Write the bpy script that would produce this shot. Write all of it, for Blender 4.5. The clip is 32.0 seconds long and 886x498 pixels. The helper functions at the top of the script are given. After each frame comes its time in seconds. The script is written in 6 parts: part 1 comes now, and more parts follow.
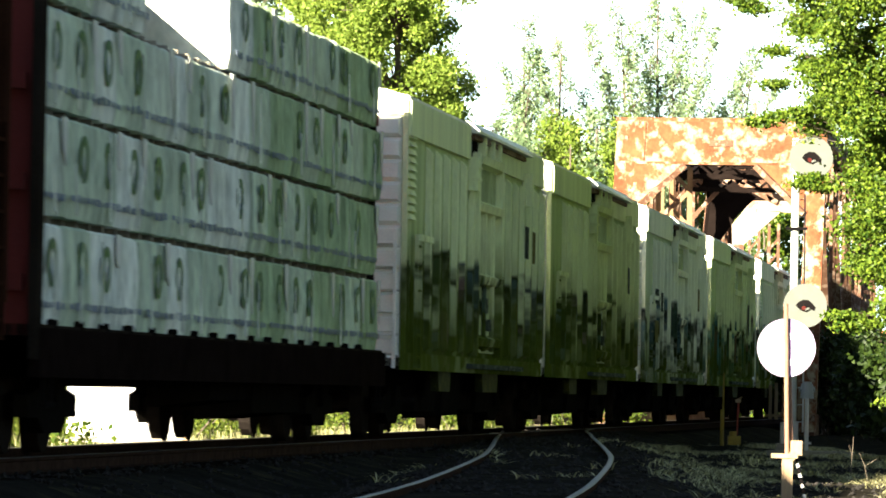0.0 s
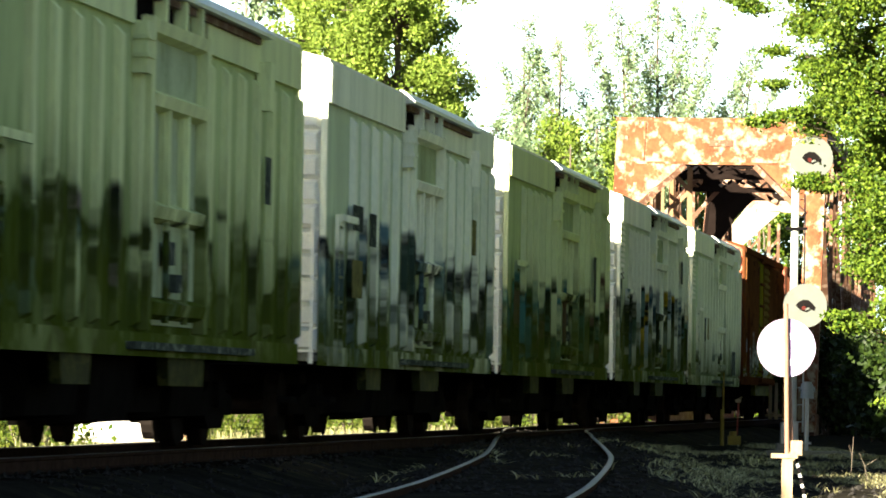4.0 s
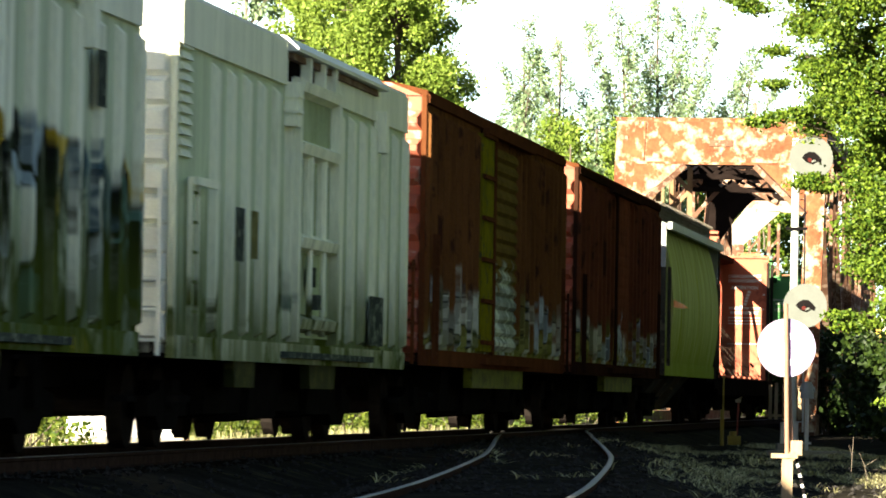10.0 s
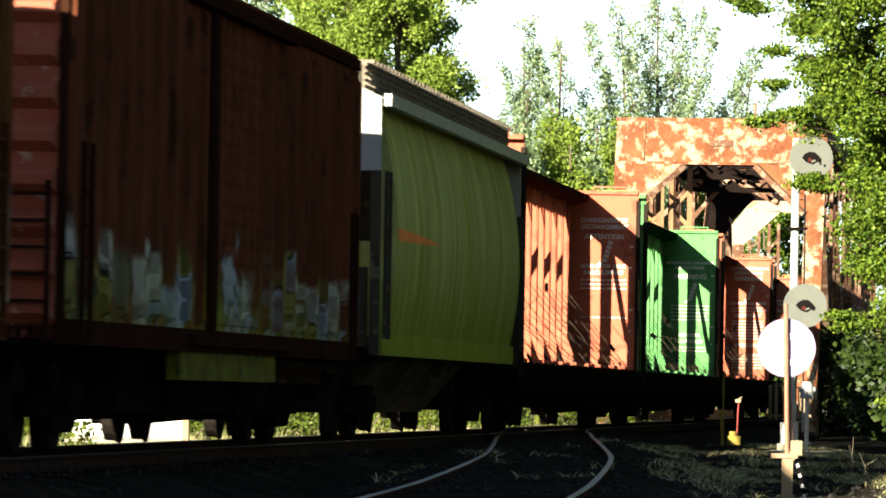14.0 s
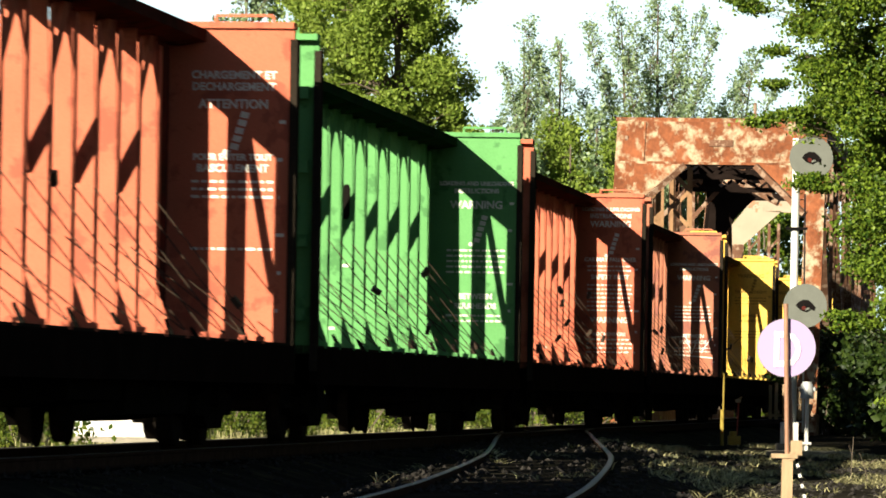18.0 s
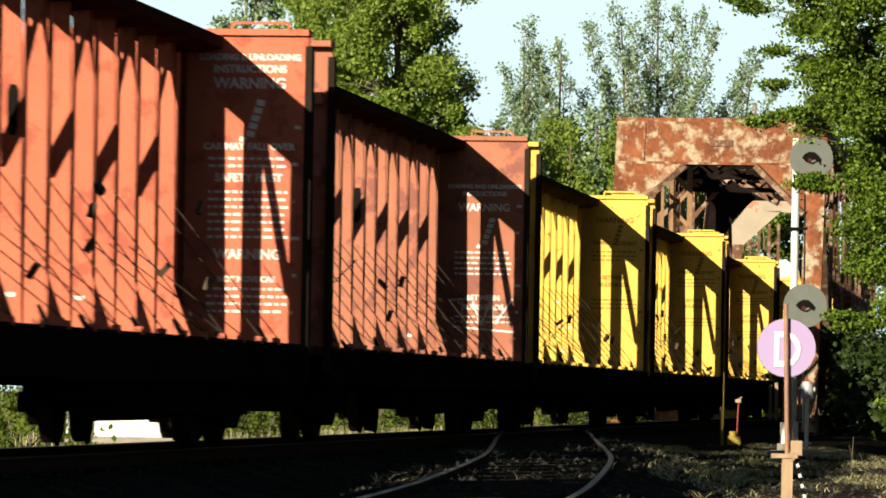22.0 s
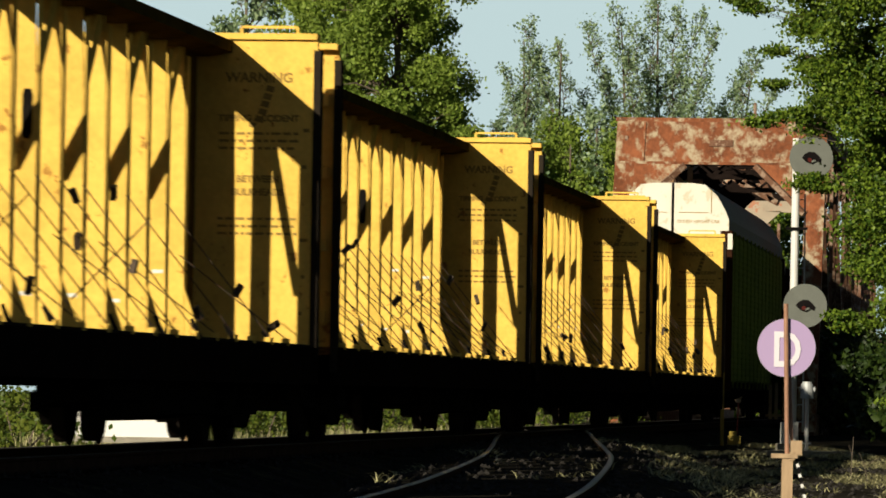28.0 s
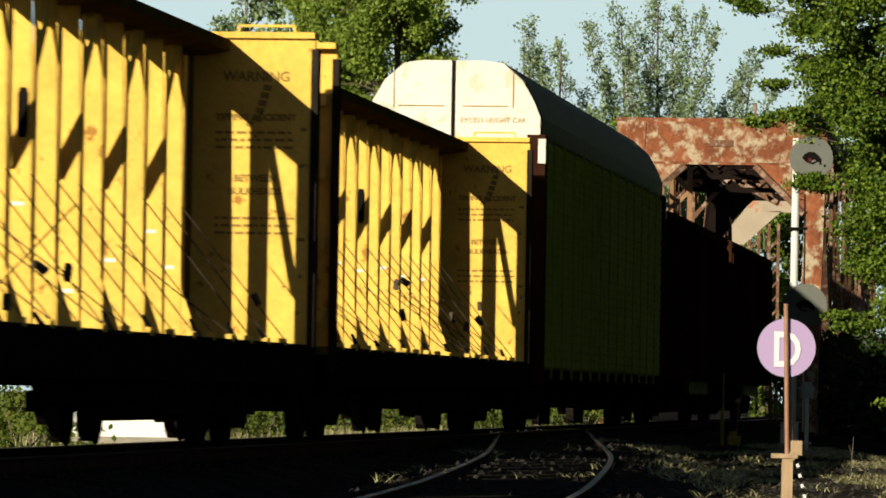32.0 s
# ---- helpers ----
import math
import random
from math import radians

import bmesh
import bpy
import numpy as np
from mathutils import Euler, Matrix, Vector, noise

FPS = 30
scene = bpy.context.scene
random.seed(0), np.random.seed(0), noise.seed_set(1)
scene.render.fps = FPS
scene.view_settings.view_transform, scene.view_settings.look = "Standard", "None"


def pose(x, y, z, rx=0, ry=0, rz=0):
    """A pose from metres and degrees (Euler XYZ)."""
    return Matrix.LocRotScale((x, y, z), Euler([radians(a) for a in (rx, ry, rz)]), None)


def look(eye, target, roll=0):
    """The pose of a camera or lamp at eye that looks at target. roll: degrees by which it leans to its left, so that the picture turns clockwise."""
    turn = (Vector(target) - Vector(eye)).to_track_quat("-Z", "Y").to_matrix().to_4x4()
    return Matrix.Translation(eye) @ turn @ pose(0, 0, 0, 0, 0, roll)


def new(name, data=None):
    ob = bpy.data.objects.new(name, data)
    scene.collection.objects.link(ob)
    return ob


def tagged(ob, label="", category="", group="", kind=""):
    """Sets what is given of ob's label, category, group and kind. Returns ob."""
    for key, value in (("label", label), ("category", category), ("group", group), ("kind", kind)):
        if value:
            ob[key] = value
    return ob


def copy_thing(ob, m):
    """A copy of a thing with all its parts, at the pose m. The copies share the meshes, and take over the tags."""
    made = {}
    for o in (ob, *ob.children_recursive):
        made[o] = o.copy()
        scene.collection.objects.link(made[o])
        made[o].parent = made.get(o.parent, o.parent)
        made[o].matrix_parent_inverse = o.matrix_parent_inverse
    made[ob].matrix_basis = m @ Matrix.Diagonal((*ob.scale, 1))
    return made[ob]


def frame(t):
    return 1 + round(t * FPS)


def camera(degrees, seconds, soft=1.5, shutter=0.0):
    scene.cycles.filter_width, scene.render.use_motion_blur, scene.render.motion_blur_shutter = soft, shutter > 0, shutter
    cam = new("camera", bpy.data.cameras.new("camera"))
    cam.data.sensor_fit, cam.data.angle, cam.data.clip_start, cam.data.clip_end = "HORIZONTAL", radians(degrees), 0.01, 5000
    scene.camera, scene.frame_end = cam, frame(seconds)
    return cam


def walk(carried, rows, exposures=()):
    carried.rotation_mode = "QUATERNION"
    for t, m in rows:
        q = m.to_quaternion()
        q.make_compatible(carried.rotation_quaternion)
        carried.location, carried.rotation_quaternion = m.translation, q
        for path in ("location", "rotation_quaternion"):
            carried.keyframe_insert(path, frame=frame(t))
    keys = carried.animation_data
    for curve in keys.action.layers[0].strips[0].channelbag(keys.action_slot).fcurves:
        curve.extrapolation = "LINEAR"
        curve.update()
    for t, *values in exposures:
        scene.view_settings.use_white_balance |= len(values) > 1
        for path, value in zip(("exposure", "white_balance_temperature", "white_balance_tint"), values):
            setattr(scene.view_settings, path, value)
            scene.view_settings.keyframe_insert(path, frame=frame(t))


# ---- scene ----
cam = camera(9.293, 32.0, soft=1.7, shutter=0.5)
EYE = (0.0, 0.0, 0.63)
STAND = look(EYE, (-0.0444, 100.0, 0.63 + 2.653), 0.957)
walk(cam, [(0.0, STAND), (32.0, STAND)],
     [(0.0, 2.9), (9.0, 2.87), (11.0, 2.62), (14.5, 2.25), (18.0, 1.58), (20.0, 1.4), (22.0, 1.2), (24.0, 0.98), (28.0, 0.6), (30.0, 0.61), (32.0, 0.75)])

# ---- light: low evening sun from behind and to the left of the camera ----
SUN_TURN, SUN_LIFT = 30.3, 18.3          # heading of the light, degrees right of +y, and its height
world = bpy.data.worlds.new("evening_sky")
scene.world = world
world.use_nodes = True
wn = world.node_tree
sky = wn.nodes.new("ShaderNodeTexSky")
sky.sky_type, sky.sun_disc = "NISHITA", False
sky.sun_elevation, sky.sun_rotation = radians(SUN_LIFT), radians(180 + SUN_TURN)
sky.air_density, sky.dust_density, sky.ozone_density = 1.0, 0.25, 1.2
back = wn.nodes["Background"]
back.inputs["Strength"].default_value = 0.025
wn.links.new(sky.outputs["Color"], back.inputs["Color"])
sun = new("sun", bpy.data.lights.new("sun", "SUN"))
sun.data.energy, sun.data.angle, sun.data.color = 5.0, radians(0.53), (1.0, 0.90, 0.70)
# plain pale evening sky far behind the trees
glow = bpy.data.materials.new("hazy_sky")
glow.use_nodes = True
gn = glow.node_tree
em = gn.nodes.new("ShaderNodeEmission")
em.inputs["Color"].default_value, em.inputs["Strength"].default_value = (0.57, 0.725, 0.735, 1), 0.62
gn.links.new(em.outputs[0], gn.nodes["Material Output"].inputs["Surface"])
arc = [(1800 * math.sin(a), 1800 * math.cos(a)) for a in np.linspace(-0.25, 0.25, 25)]
sky_me = bpy.data.meshes.new("backdrop")
sky_me.from_pydata([(x, y, z) for z in (-20, 260) for x, y in arc], [], [(i, i + 1, i + 26, i + 25) for i in range(24)])
sky_me.materials.append(glow)
tagged(new("backdrop", sky_me), "pale hazy evening sky behind the trees", "sky", kind="structure")
_c = math.cos(radians(SUN_LIFT))
_way = Vector((math.sin(radians(SUN_TURN)) * _c, math.cos(radians(SUN_TURN)) * _c, -math.sin(radians(SUN_LIFT))))
sun.matrix_world = look(Vector((0, 60, 60)) - _way * 80, Vector((0, 60, 60)))


# ---- materials ----
def surf(name, base, rough=0.7, metal=0.0, var=0.25, scale=3.0, bump=0.15, stain=None, amount=0.35, stretch=(1, 1, 1), detail=40.0, gloss=0.15, soft=0.04):
    """A painted or raw surface: broad variation, fine grain and, where given, stains of a second colour."""
    m = bpy.data.materials.new(name)
    m.use_nodes = True
    n, l = m.node_tree.nodes, m.node_tree.links
    b = n["Principled BSDF"]
    b.inputs["Roughness"].default_value, b.inputs["Metallic"].default_value = rough, metal
    b.inputs["Specular IOR Level"].default_value = gloss
    tc, mp, oi = n.new("ShaderNodeTexCoord"), n.new("ShaderNodeMapping"), n.new("ShaderNodeObjectInfo")
    mp.inputs["Scale"].default_value = stretch
    sh = n.new("ShaderNodeVectorMath")
    sh.operation = "MULTIPLY_ADD"
    sh.inputs[1].default_value = (37.0, 91.0, 53.0)
    l.new(oi.outputs["Random"], sh.inputs[0])
    l.new(tc.outputs["Object"], sh.inputs[2])
    l.new(sh.outputs[0], mp.inputs["Vector"])
    n1, n2 = n.new("ShaderNodeTexNoise"), n.new("ShaderNodeTexNoise")
    n1.inputs["Scale"].default_value, n1.inputs["Detail"].default_value = scale, 5
    n2.inputs["Scale"].default_value, n2.inputs["Detail"].default_value = detail, 4
    for q in (n1, n2):
        l.new(mp.outputs[0], q.inputs["Vector"])
    mixn = n.new("ShaderNodeMath")
    mixn.operation = "MULTIPLY_ADD"
    mixn.inputs[1].default_value = 0.4
    l.new(n2.outputs["Fac"], mixn.inputs[0])
    half = n.new("ShaderNodeMath")
    half.operation = "MULTIPLY"
    half.inputs[1].default_value = 0.6
    l.new(n1.outputs["Fac"], half.inputs[0])
    l.new(half.outputs[0], mixn.inputs[2])
    ramp = n.new("ShaderNodeValToRGB")
    lo = [c * (1 - var) for c in base]
    hi = [min(1, c * (1 + var)) for c in base]
    ramp.color_ramp.elements[0].position, ramp.color_ramp.elements[0].color = 0.34, (*lo, 1)
    ramp.color_ramp.elements[1].position, ramp.color_ramp.elements[1].color = 0.66, (*hi, 1)
    l.new(mixn.outputs[0], ramp.inputs[0])
    out = ramp.outputs["Color"]
    if stain:
        n3 = n.new("ShaderNodeTexNoise")
        n3.inputs["Scale"].default_value, n3.inputs["Detail"].default_value = scale * 1.7, 7
        n3.inputs["Roughness"].default_value = 0.65
        l.new(mp.outputs[0], n3.inputs["Vector"])
        r3 = n.new("ShaderNodeValToRGB")
        r3.color_ramp.elements[0].position, r3.color_ramp.elements[1].position = 0.62 - amount * 0.35, 0.62 + soft - amount * 0.3
        l.new(n3.outputs["Fac"], r3.inputs[0])
        mx = n.new("ShaderNodeMix")
        mx.data_type = "RGBA"
        l.new(r3.outputs["Color"], mx.inputs["Factor"])
        l.new(out, mx.inputs[6])
        mx.inputs[7].default_value = (*stain, 1)
        out = mx.outputs[2]
    l.new(out, b.inputs["Base Color"])
    if bump:
        bp = n.new("ShaderNodeBump")
        bp.inputs["Strength"].default_value, bp.inputs["Distance"].default_value = bump, 0.02
        l.new(mixn.outputs[0], bp.inputs["Height"])
        l.new(bp.outputs[0], b.inputs["Normal"])
    m["out"] = out.node.name
    return m


def painted_low(m, top, colours, thick=0.45, seed=1.0, strength=1.0, outline=1.0):
    """Adds weathered sprayed lettering, outlined and run together, over the lower part of a car's side."""
    n, l = m.node_tree.nodes, m.node_tree.links
    b = n["Principled BSDF"]
    src = b.inputs["Base Color"].links[0].from_socket

    def node(kind, **given):
        q = n.new(kind)
        for k, v in given.items():
            q.inputs[k.replace("_", " ")].default_value = v
        return q

    def span(value, lo, hi, out_lo=0.0, out_hi=1.0):
        q = node("ShaderNodeMapRange", From_Min=lo, From_Max=hi, To_Min=out_lo, To_Max=out_hi)
        q.interpolation_type = "SMOOTHSTEP"
        l.new(value, q.inputs["Value"])
        return q.outputs[0]

    def times(a, c):
        q = n.new("ShaderNodeMath")
        q.operation = "MULTIPLY"
        l.new(a, q.inputs[0])
        l.new(c, q.inputs[1])
        return q.outputs[0]

    tc = n.new("ShaderNodeTexCoord")
    mp = n.new("ShaderNodeMapping")
    mp.inputs["Location"].default_value = (seed * 6.1, 0.0, seed * 1.7)
    mp.inputs["Scale"].default_value = (0.62, 0.0, 0.75)
    l.new(tc.outputs["Object"], mp.inputs["Vector"])
    wob = node("ShaderNodeTexNoise", Scale=2.1, Detail=2.0)
    l.new(mp.outputs[0], wob.inputs["Vector"])
    ad = n.new("ShaderNodeVectorMath")
    ad.operation = "MULTIPLY_ADD"
    ad.inputs[1].default_value = (1.1, 0.0, 1.1)
    l.new(wob.outputs["Color"], ad.inputs[0])
    l.new(mp.outputs[0], ad.inputs[2])
    vo, ed, fine = (node("ShaderNodeTexVoronoi", Scale=q) for q in (1.7, 1.7, 5.5))
    ed.feature = "DISTANCE_TO_EDGE"
    for q in (vo, ed, fine):
        l.new(ad.outputs[0], q.inputs["Vector"])
    cr = n.new("ShaderNodeValToRGB")
    cr.color_ramp.interpolation = "CONSTANT"
    els = cr.color_ramp.elements
    els[0].color = (*colours[0], 1)
    els[1].position, els[1].color = 1 / len(colours), (*colours[1], 1)
    for i, c in enumerate(colours[2:], 2):
        e = els.new(i / len(colours))
        e.color = (*c, 1)
    sep, sep2 = n.new("ShaderNodeSeparateColor"), n.new("ShaderNodeSeparateColor")
    l.new(vo.outputs["Color"], sep.inputs[0])
    l.new(fine.outputs["Color"], sep2.inputs[0])
    l.new(sep.outputs[0], cr.inputs[0])
    shade = n.new("ShaderNodeVectorMath")
    shade.operation = "SCALE"
    l.new(cr.outputs["Color"], shade.inputs[0])
    l.new(span(sep2.outputs[1], 0.0, 1.0, 0.55, 1.4), shade.inputs["Scale"])
    line = n.new("ShaderNodeMix")
    line.data_type = "RGBA"
    l.new(span(ed.outputs["Distance"], 0.05 * outline - 0.02, 0.12 * outline), line.inputs["Factor"])
    line.inputs[6].default_value = (0.012, 0.013, 0.012, 1)
    l.new(shade.outputs[0], line.inputs[7])
    # ragged upper edge, gaps, and wear that runs downwards
    sx = n.new("ShaderNodeSeparateXYZ")
    l.new(tc.outputs["Object"], sx.inputs[0])
    big = node("ShaderNodeTexNoise", Scale=1.5, Detail=3.0)
    l.new(mp.outputs[0], big.inputs["Vector"])
    edge = n.new("ShaderNodeMath")
    edge.operation = "MULTIPLY_ADD"
    edge.inputs[1].default_value = 2.2
    l.new(big.outputs["Fac"], edge.inputs[0])
    l.new(sx.outputs["Z"], edge.inputs[2])
    low = span(edge.outputs[0], top + 1.30, top + 1.05)
    gate = node("ShaderNodeTexNoise", Scale=1.2, Detail=4.0)
    l.new(ad.outputs[0], gate.inputs["Vector"])
    run = n.new("ShaderNodeMapping")
    run.inputs["Scale"].default_value = (7.0, 1.0, 1.1)
    l.new(tc.outputs["Object"], run.inputs["Vector"])
    wear = node("ShaderNodeTexNoise", Scale=1.6, Detail=6.0)
    l.new(run.outputs[0], wear.inputs["Vector"])
    mask = times(times(low, span(gate.outputs["Fac"], thick - 0.05, thick + 0.05)), span(wear.outputs["Fac"], 0.30, 0.50, 0.6, strength))
    mx = n.new("ShaderNodeMix")
    mx.data_type = "RGBA"
    l.new(mask, mx.inputs["Factor"])
    l.new(src, mx.inputs[6])
    l.new(line.outputs[2], mx.inputs[7])
    l.new(mx.outputs[2], b.inputs["Base Color"])
    return m


def mossy(m, top, colour=(0.19, 0.22, 0.02)):
    """Green and yellow grime that creeps up from a car's sill and runs down in streaks."""
    n, l = m.node_tree.nodes, m.node_tree.links
    b = n["Principled BSDF"]
    src = b.inputs["Base Color"].links[0].from_socket
    tc, mp = n.new("ShaderNodeTexCoord"), n.new("ShaderNodeMapping")
    mp.inputs["Scale"].default_value = (5.0, 1.0, 0.5)
    l.new(tc.outputs["Object"], mp.inputs["Vector"])
    no = n.new("ShaderNodeTexNoise")
    no.inputs["Scale"].default_value, no.inputs["Detail"].default_value = 1.0, 6
    l.new(mp.outputs[0], no.inputs["Vector"])
    sx = n.new("ShaderNodeSeparateXYZ")
    l.new(tc.outputs["Object"], sx.inputs[0])
    e = n.new("ShaderNodeMath")
    e.operation = "MULTIPLY_ADD"
    e.inputs[1].default_value = 2.6
    l.new(no.outputs["Fac"], e.inputs[0])
    l.new(sx.outputs["Z"], e.inputs[2])
    r = n.new("ShaderNodeMapRange")
    r.inputs["From Min"].default_value, r.inputs["From Max"].default_value = top + 2.2, top + 0.8
    r.inputs["To Max"].default_value = 0.85
    l.new(e.outputs[0], r.inputs["Value"])
    mx = n.new("ShaderNodeMix")
    mx.data_type = "RGBA"
    l.new(r.outputs[0], mx.inputs["Factor"])
    l.new(src, mx.inputs[6])
    mx.inputs[7].default_value = (*colour, 1)
    l.new(mx.outputs[2], b.inputs["Base Color"])
    return m


def leafy(name, dark, light, gloss=0.45, through_light=0.42):
    m = bpy.data.materials.new(name)
    m.use_nodes = True
    n, l = m.node_tree.nodes, m.node_tree.links
    b = n["Principled BSDF"]
    b.inputs["Roughness"].default_value, b.inputs["Specular IOR Level"].default_value = gloss, 0.2
    g = n.new("ShaderNodeNewGeometry")
    r = n.new("ShaderNodeValToRGB")
    r.color_ramp.elements[0].color, r.color_ramp.elements[1].color = (*dark, 1), (*light, 1)
    l.new(g.outputs["Random Per Island"], r.inputs[0])
    l.new(r.outputs[0], b.inputs["Base Color"])
    t = n.new("ShaderNodeBsdfTranslucent")
    l.new(r.outputs[0], t.inputs["Color"])
    mx = n.new("ShaderNodeMixShader")
    mx.inputs[0].default_value = through_light
    l.new(b.outputs[0], mx.inputs[1])
    l.new(t.outputs[0], mx.inputs[2])
    l.new(mx.outputs[0], n["Material Output"].inputs["Surface"])
    return m


SPRAYS = [
    [(0.015, 0.018, 0.018), (0.07, 0.11, 0.05), (0.10, 0.12, 0.12), (0.03, 0.05, 0.03), (0.13, 0.08, 0.09), (0.02, 0.022, 0.02), (0.05, 0.08, 0.09)],
    [(0.05, 0.08, 0.02), (0.14, 0.10, 0.11), (0.03, 0.05, 0.03), (0.08, 0.13, 0.12), (0.02, 0.02, 0.02), (0.05, 0.06, 0.02)],
    [(0.10, 0.17, 0.19), (0.02, 0.025, 0.025), (0.05, 0.08, 0.06), (0.24, 0.27, 0.24), (0.06, 0.10, 0.12), (0.015, 0.018, 0.018)],
    [(0.03, 0.12, 0.13), (0.04, 0.16, 0.17), (0.03, 0.06, 0.03), (0.05, 0.13, 0.10), (0.09, 0.05, 0.04)],
    [(0.015, 0.018, 0.016), (0.05, 0.09, 0.11), (0.03, 0.04, 0.03), (0.02, 0.022, 0.02), (0.11, 0.12, 0.05), (0.26, 0.33, 0.36), (0.42, 0.29, 0.03), (0.36, 0.40, 0.37), (0.08, 0.16, 0.14)],
    [(0.08, 0.10, 0.08), (0.03, 0.04, 0.03), (0.10, 0.13, 0.12), (0.05, 0.05, 0.03)]]
# paint, top of the graffiti, its gaps, top of the moss
REEFER_LOOK = [((0.72, 0.78, 0.54), 2.35, 0.40, 1.95), ((0.68, 0.74, 0.44), 2.15, 0.45, 1.95), ((0.85, 0.89, 0.80), 2.4, 0.47, 1.45),
               ((0.72, 0.77, 0.50), 2.3, 0.42, 1.85), ((0.86, 0.88, 0.80), 2.65, 0.42, 1.7), ((0.86, 0.89, 0.78), 1.6, 0.55, 1.5)]
REEFER = [mossy(painted_low(surf("cream_paint_%d" % i, (c[0], c[1], c[2] * 0.86), 0.6, var=0.16, scale=0.9, stain=(0.30, 0.33, 0.17), amount=0.16, stretch=(3.0, 1, 0.22), gloss=0.0, soft=0.3), t, SPRAYS[i], k, 1.0 + i), moss, (0.075, 0.10, 0.012))
          for i, (c, t, k, moss) in enumerate(REEFER_LOOK)]
END_WHITE = surf("white_end_paint", (0.84, 0.83, 0.74), 0.55, var=0.12, scale=2.0, stain=(0.33, 0.31, 0.24), amount=-0.05, soft=0.25, gloss=0.05)
GALV = surf("galvanised_roof", (0.55, 0.56, 0.52), 0.45, 0.3, var=0.15, scale=1.5)
BROWN = mossy(painted_low(surf("boxcar_brown", (0.125, 0.052, 0.018), 0.7, gloss=0.0, var=0.3, scale=1.5, stain=(0.05, 0.02, 0.012), amount=0.2, stretch=(2, 1, 0.5)), 2.0, [(0.34, 0.33, 0.27), (0.12, 0.11, 0.07), (0.42, 0.42, 0.36), (0.16, 0.15, 0.05), (0.30, 0.34, 0.36)], 0.45, 9.0, outline=0.3), 0.8)
OXIDE = mossy(painted_low(surf("boxcar_oxide_red", (0.115, 0.038, 0.019), 0.7, gloss=0.0, var=0.3, scale=1.5, stain=(0.05, 0.02, 0.012), amount=0.2, stretch=(2, 1, 0.5)), 1.8, [(0.30, 0.29, 0.22), (0.10, 0.10, 0.06), (0.36, 0.36, 0.30), (0.18, 0.17, 0.05), (0.24, 0.28, 0.30)], 0.47, 4.0, outline=0.3), 0.8)
BROWN_RIB = surf("boxcar_rib_brown", (0.085, 0.030, 0.012), 0.7, gloss=0.0, var=0.3, scale=2)
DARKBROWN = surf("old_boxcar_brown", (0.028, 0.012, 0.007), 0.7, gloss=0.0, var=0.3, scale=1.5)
RED_END = surf("boxcar_end_red", (0.329, 0.095, 0.055), 0.6, var=0.15, scale=2, stain=(0.438, 0.307, 0.234), amount=0.1)
YELLOW_POST = surf("door_post_yellow", (0.16, 0.14, 0.008), 0.65, var=0.3, scale=3, stain=(0.08, 0.08, 0.03), amount=0.2, gloss=0.0)
DOOR_TAN = painted_low(surf("boxcar_door_tan", (0.13, 0.085, 0.022), 0.6, var=0.3, scale=2, gloss=0.0), 2.3, [(0.42, 0.46, 0.40), (0.38, 0.42, 0.36), (0.32, 0.36, 0.30), (0.44, 0.48, 0.42)], 0.25, 5.0, outline=0.0)
MOSS_PAD = surf("mossy_sill_plate", (0.018, 0.022, 0.004), 0.8, var=0.4, scale=3, stain=(0.05, 0.05, 0.01), amount=0.3)
# walls between the ribs: paint darkened as recess shade, with moss and graffiti
REEFER_WALL = [mossy(painted_low(surf("recess_shade_cream_%d" % i, (c[0] * 0.66, c[1] * 0.72, c[2] * 0.54), 0.7, var=0.2, scale=0.9, stain=(0.17, 0.21, 0.08), amount=0.15, stretch=(3.0, 1, 0.22), gloss=0.0, soft=0.3), t, SPRAYS[i], k, 1.0 + i), moss + 0.3, (0.055, 0.075, 0.008))
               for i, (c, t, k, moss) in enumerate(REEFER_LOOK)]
BOX_PAD = surf("yellow_green_moss", (0.11, 0.115, 0.010), 0.8, var=0.4, scale=3, stain=(0.05, 0.05, 0.01), amount=0.3)
DOOR_OLIVE = surf("darker_door_panel", (0.38, 0.44, 0.26), 0.65, var=0.3, scale=2.0, stain=(0.24, 0.26, 0.12), amount=0.2, soft=0.2, gloss=0.0, stretch=(1, 1, 0.5))
# sill colour holds its shade below the deck as well as dirt
SILL_DARK = surf("dirt_shade_side_sill", (0.009, 0.006, 0.005), 0.9, gloss=0.0, var=0.4, scale=3)
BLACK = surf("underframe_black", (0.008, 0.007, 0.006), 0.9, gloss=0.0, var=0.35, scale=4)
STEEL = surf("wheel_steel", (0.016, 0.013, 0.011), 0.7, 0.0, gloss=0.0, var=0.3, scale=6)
RAILTOP = surf("worn_rail_steel", (0.10, 0.092, 0.085), 0.55, 0.35, var=0.15, scale=8, bump=0.03)
RAILSIDE = surf("rusty_rail_side", (0.035, 0.022, 0.017), 0.85, gloss=0.0, var=0.3, scale=6)
TIE = surf("creosoted_tie", (0.012, 0.010, 0.008), 0.95, gloss=0.0, var=0.35, scale=5, stretch=(1, 6, 6))
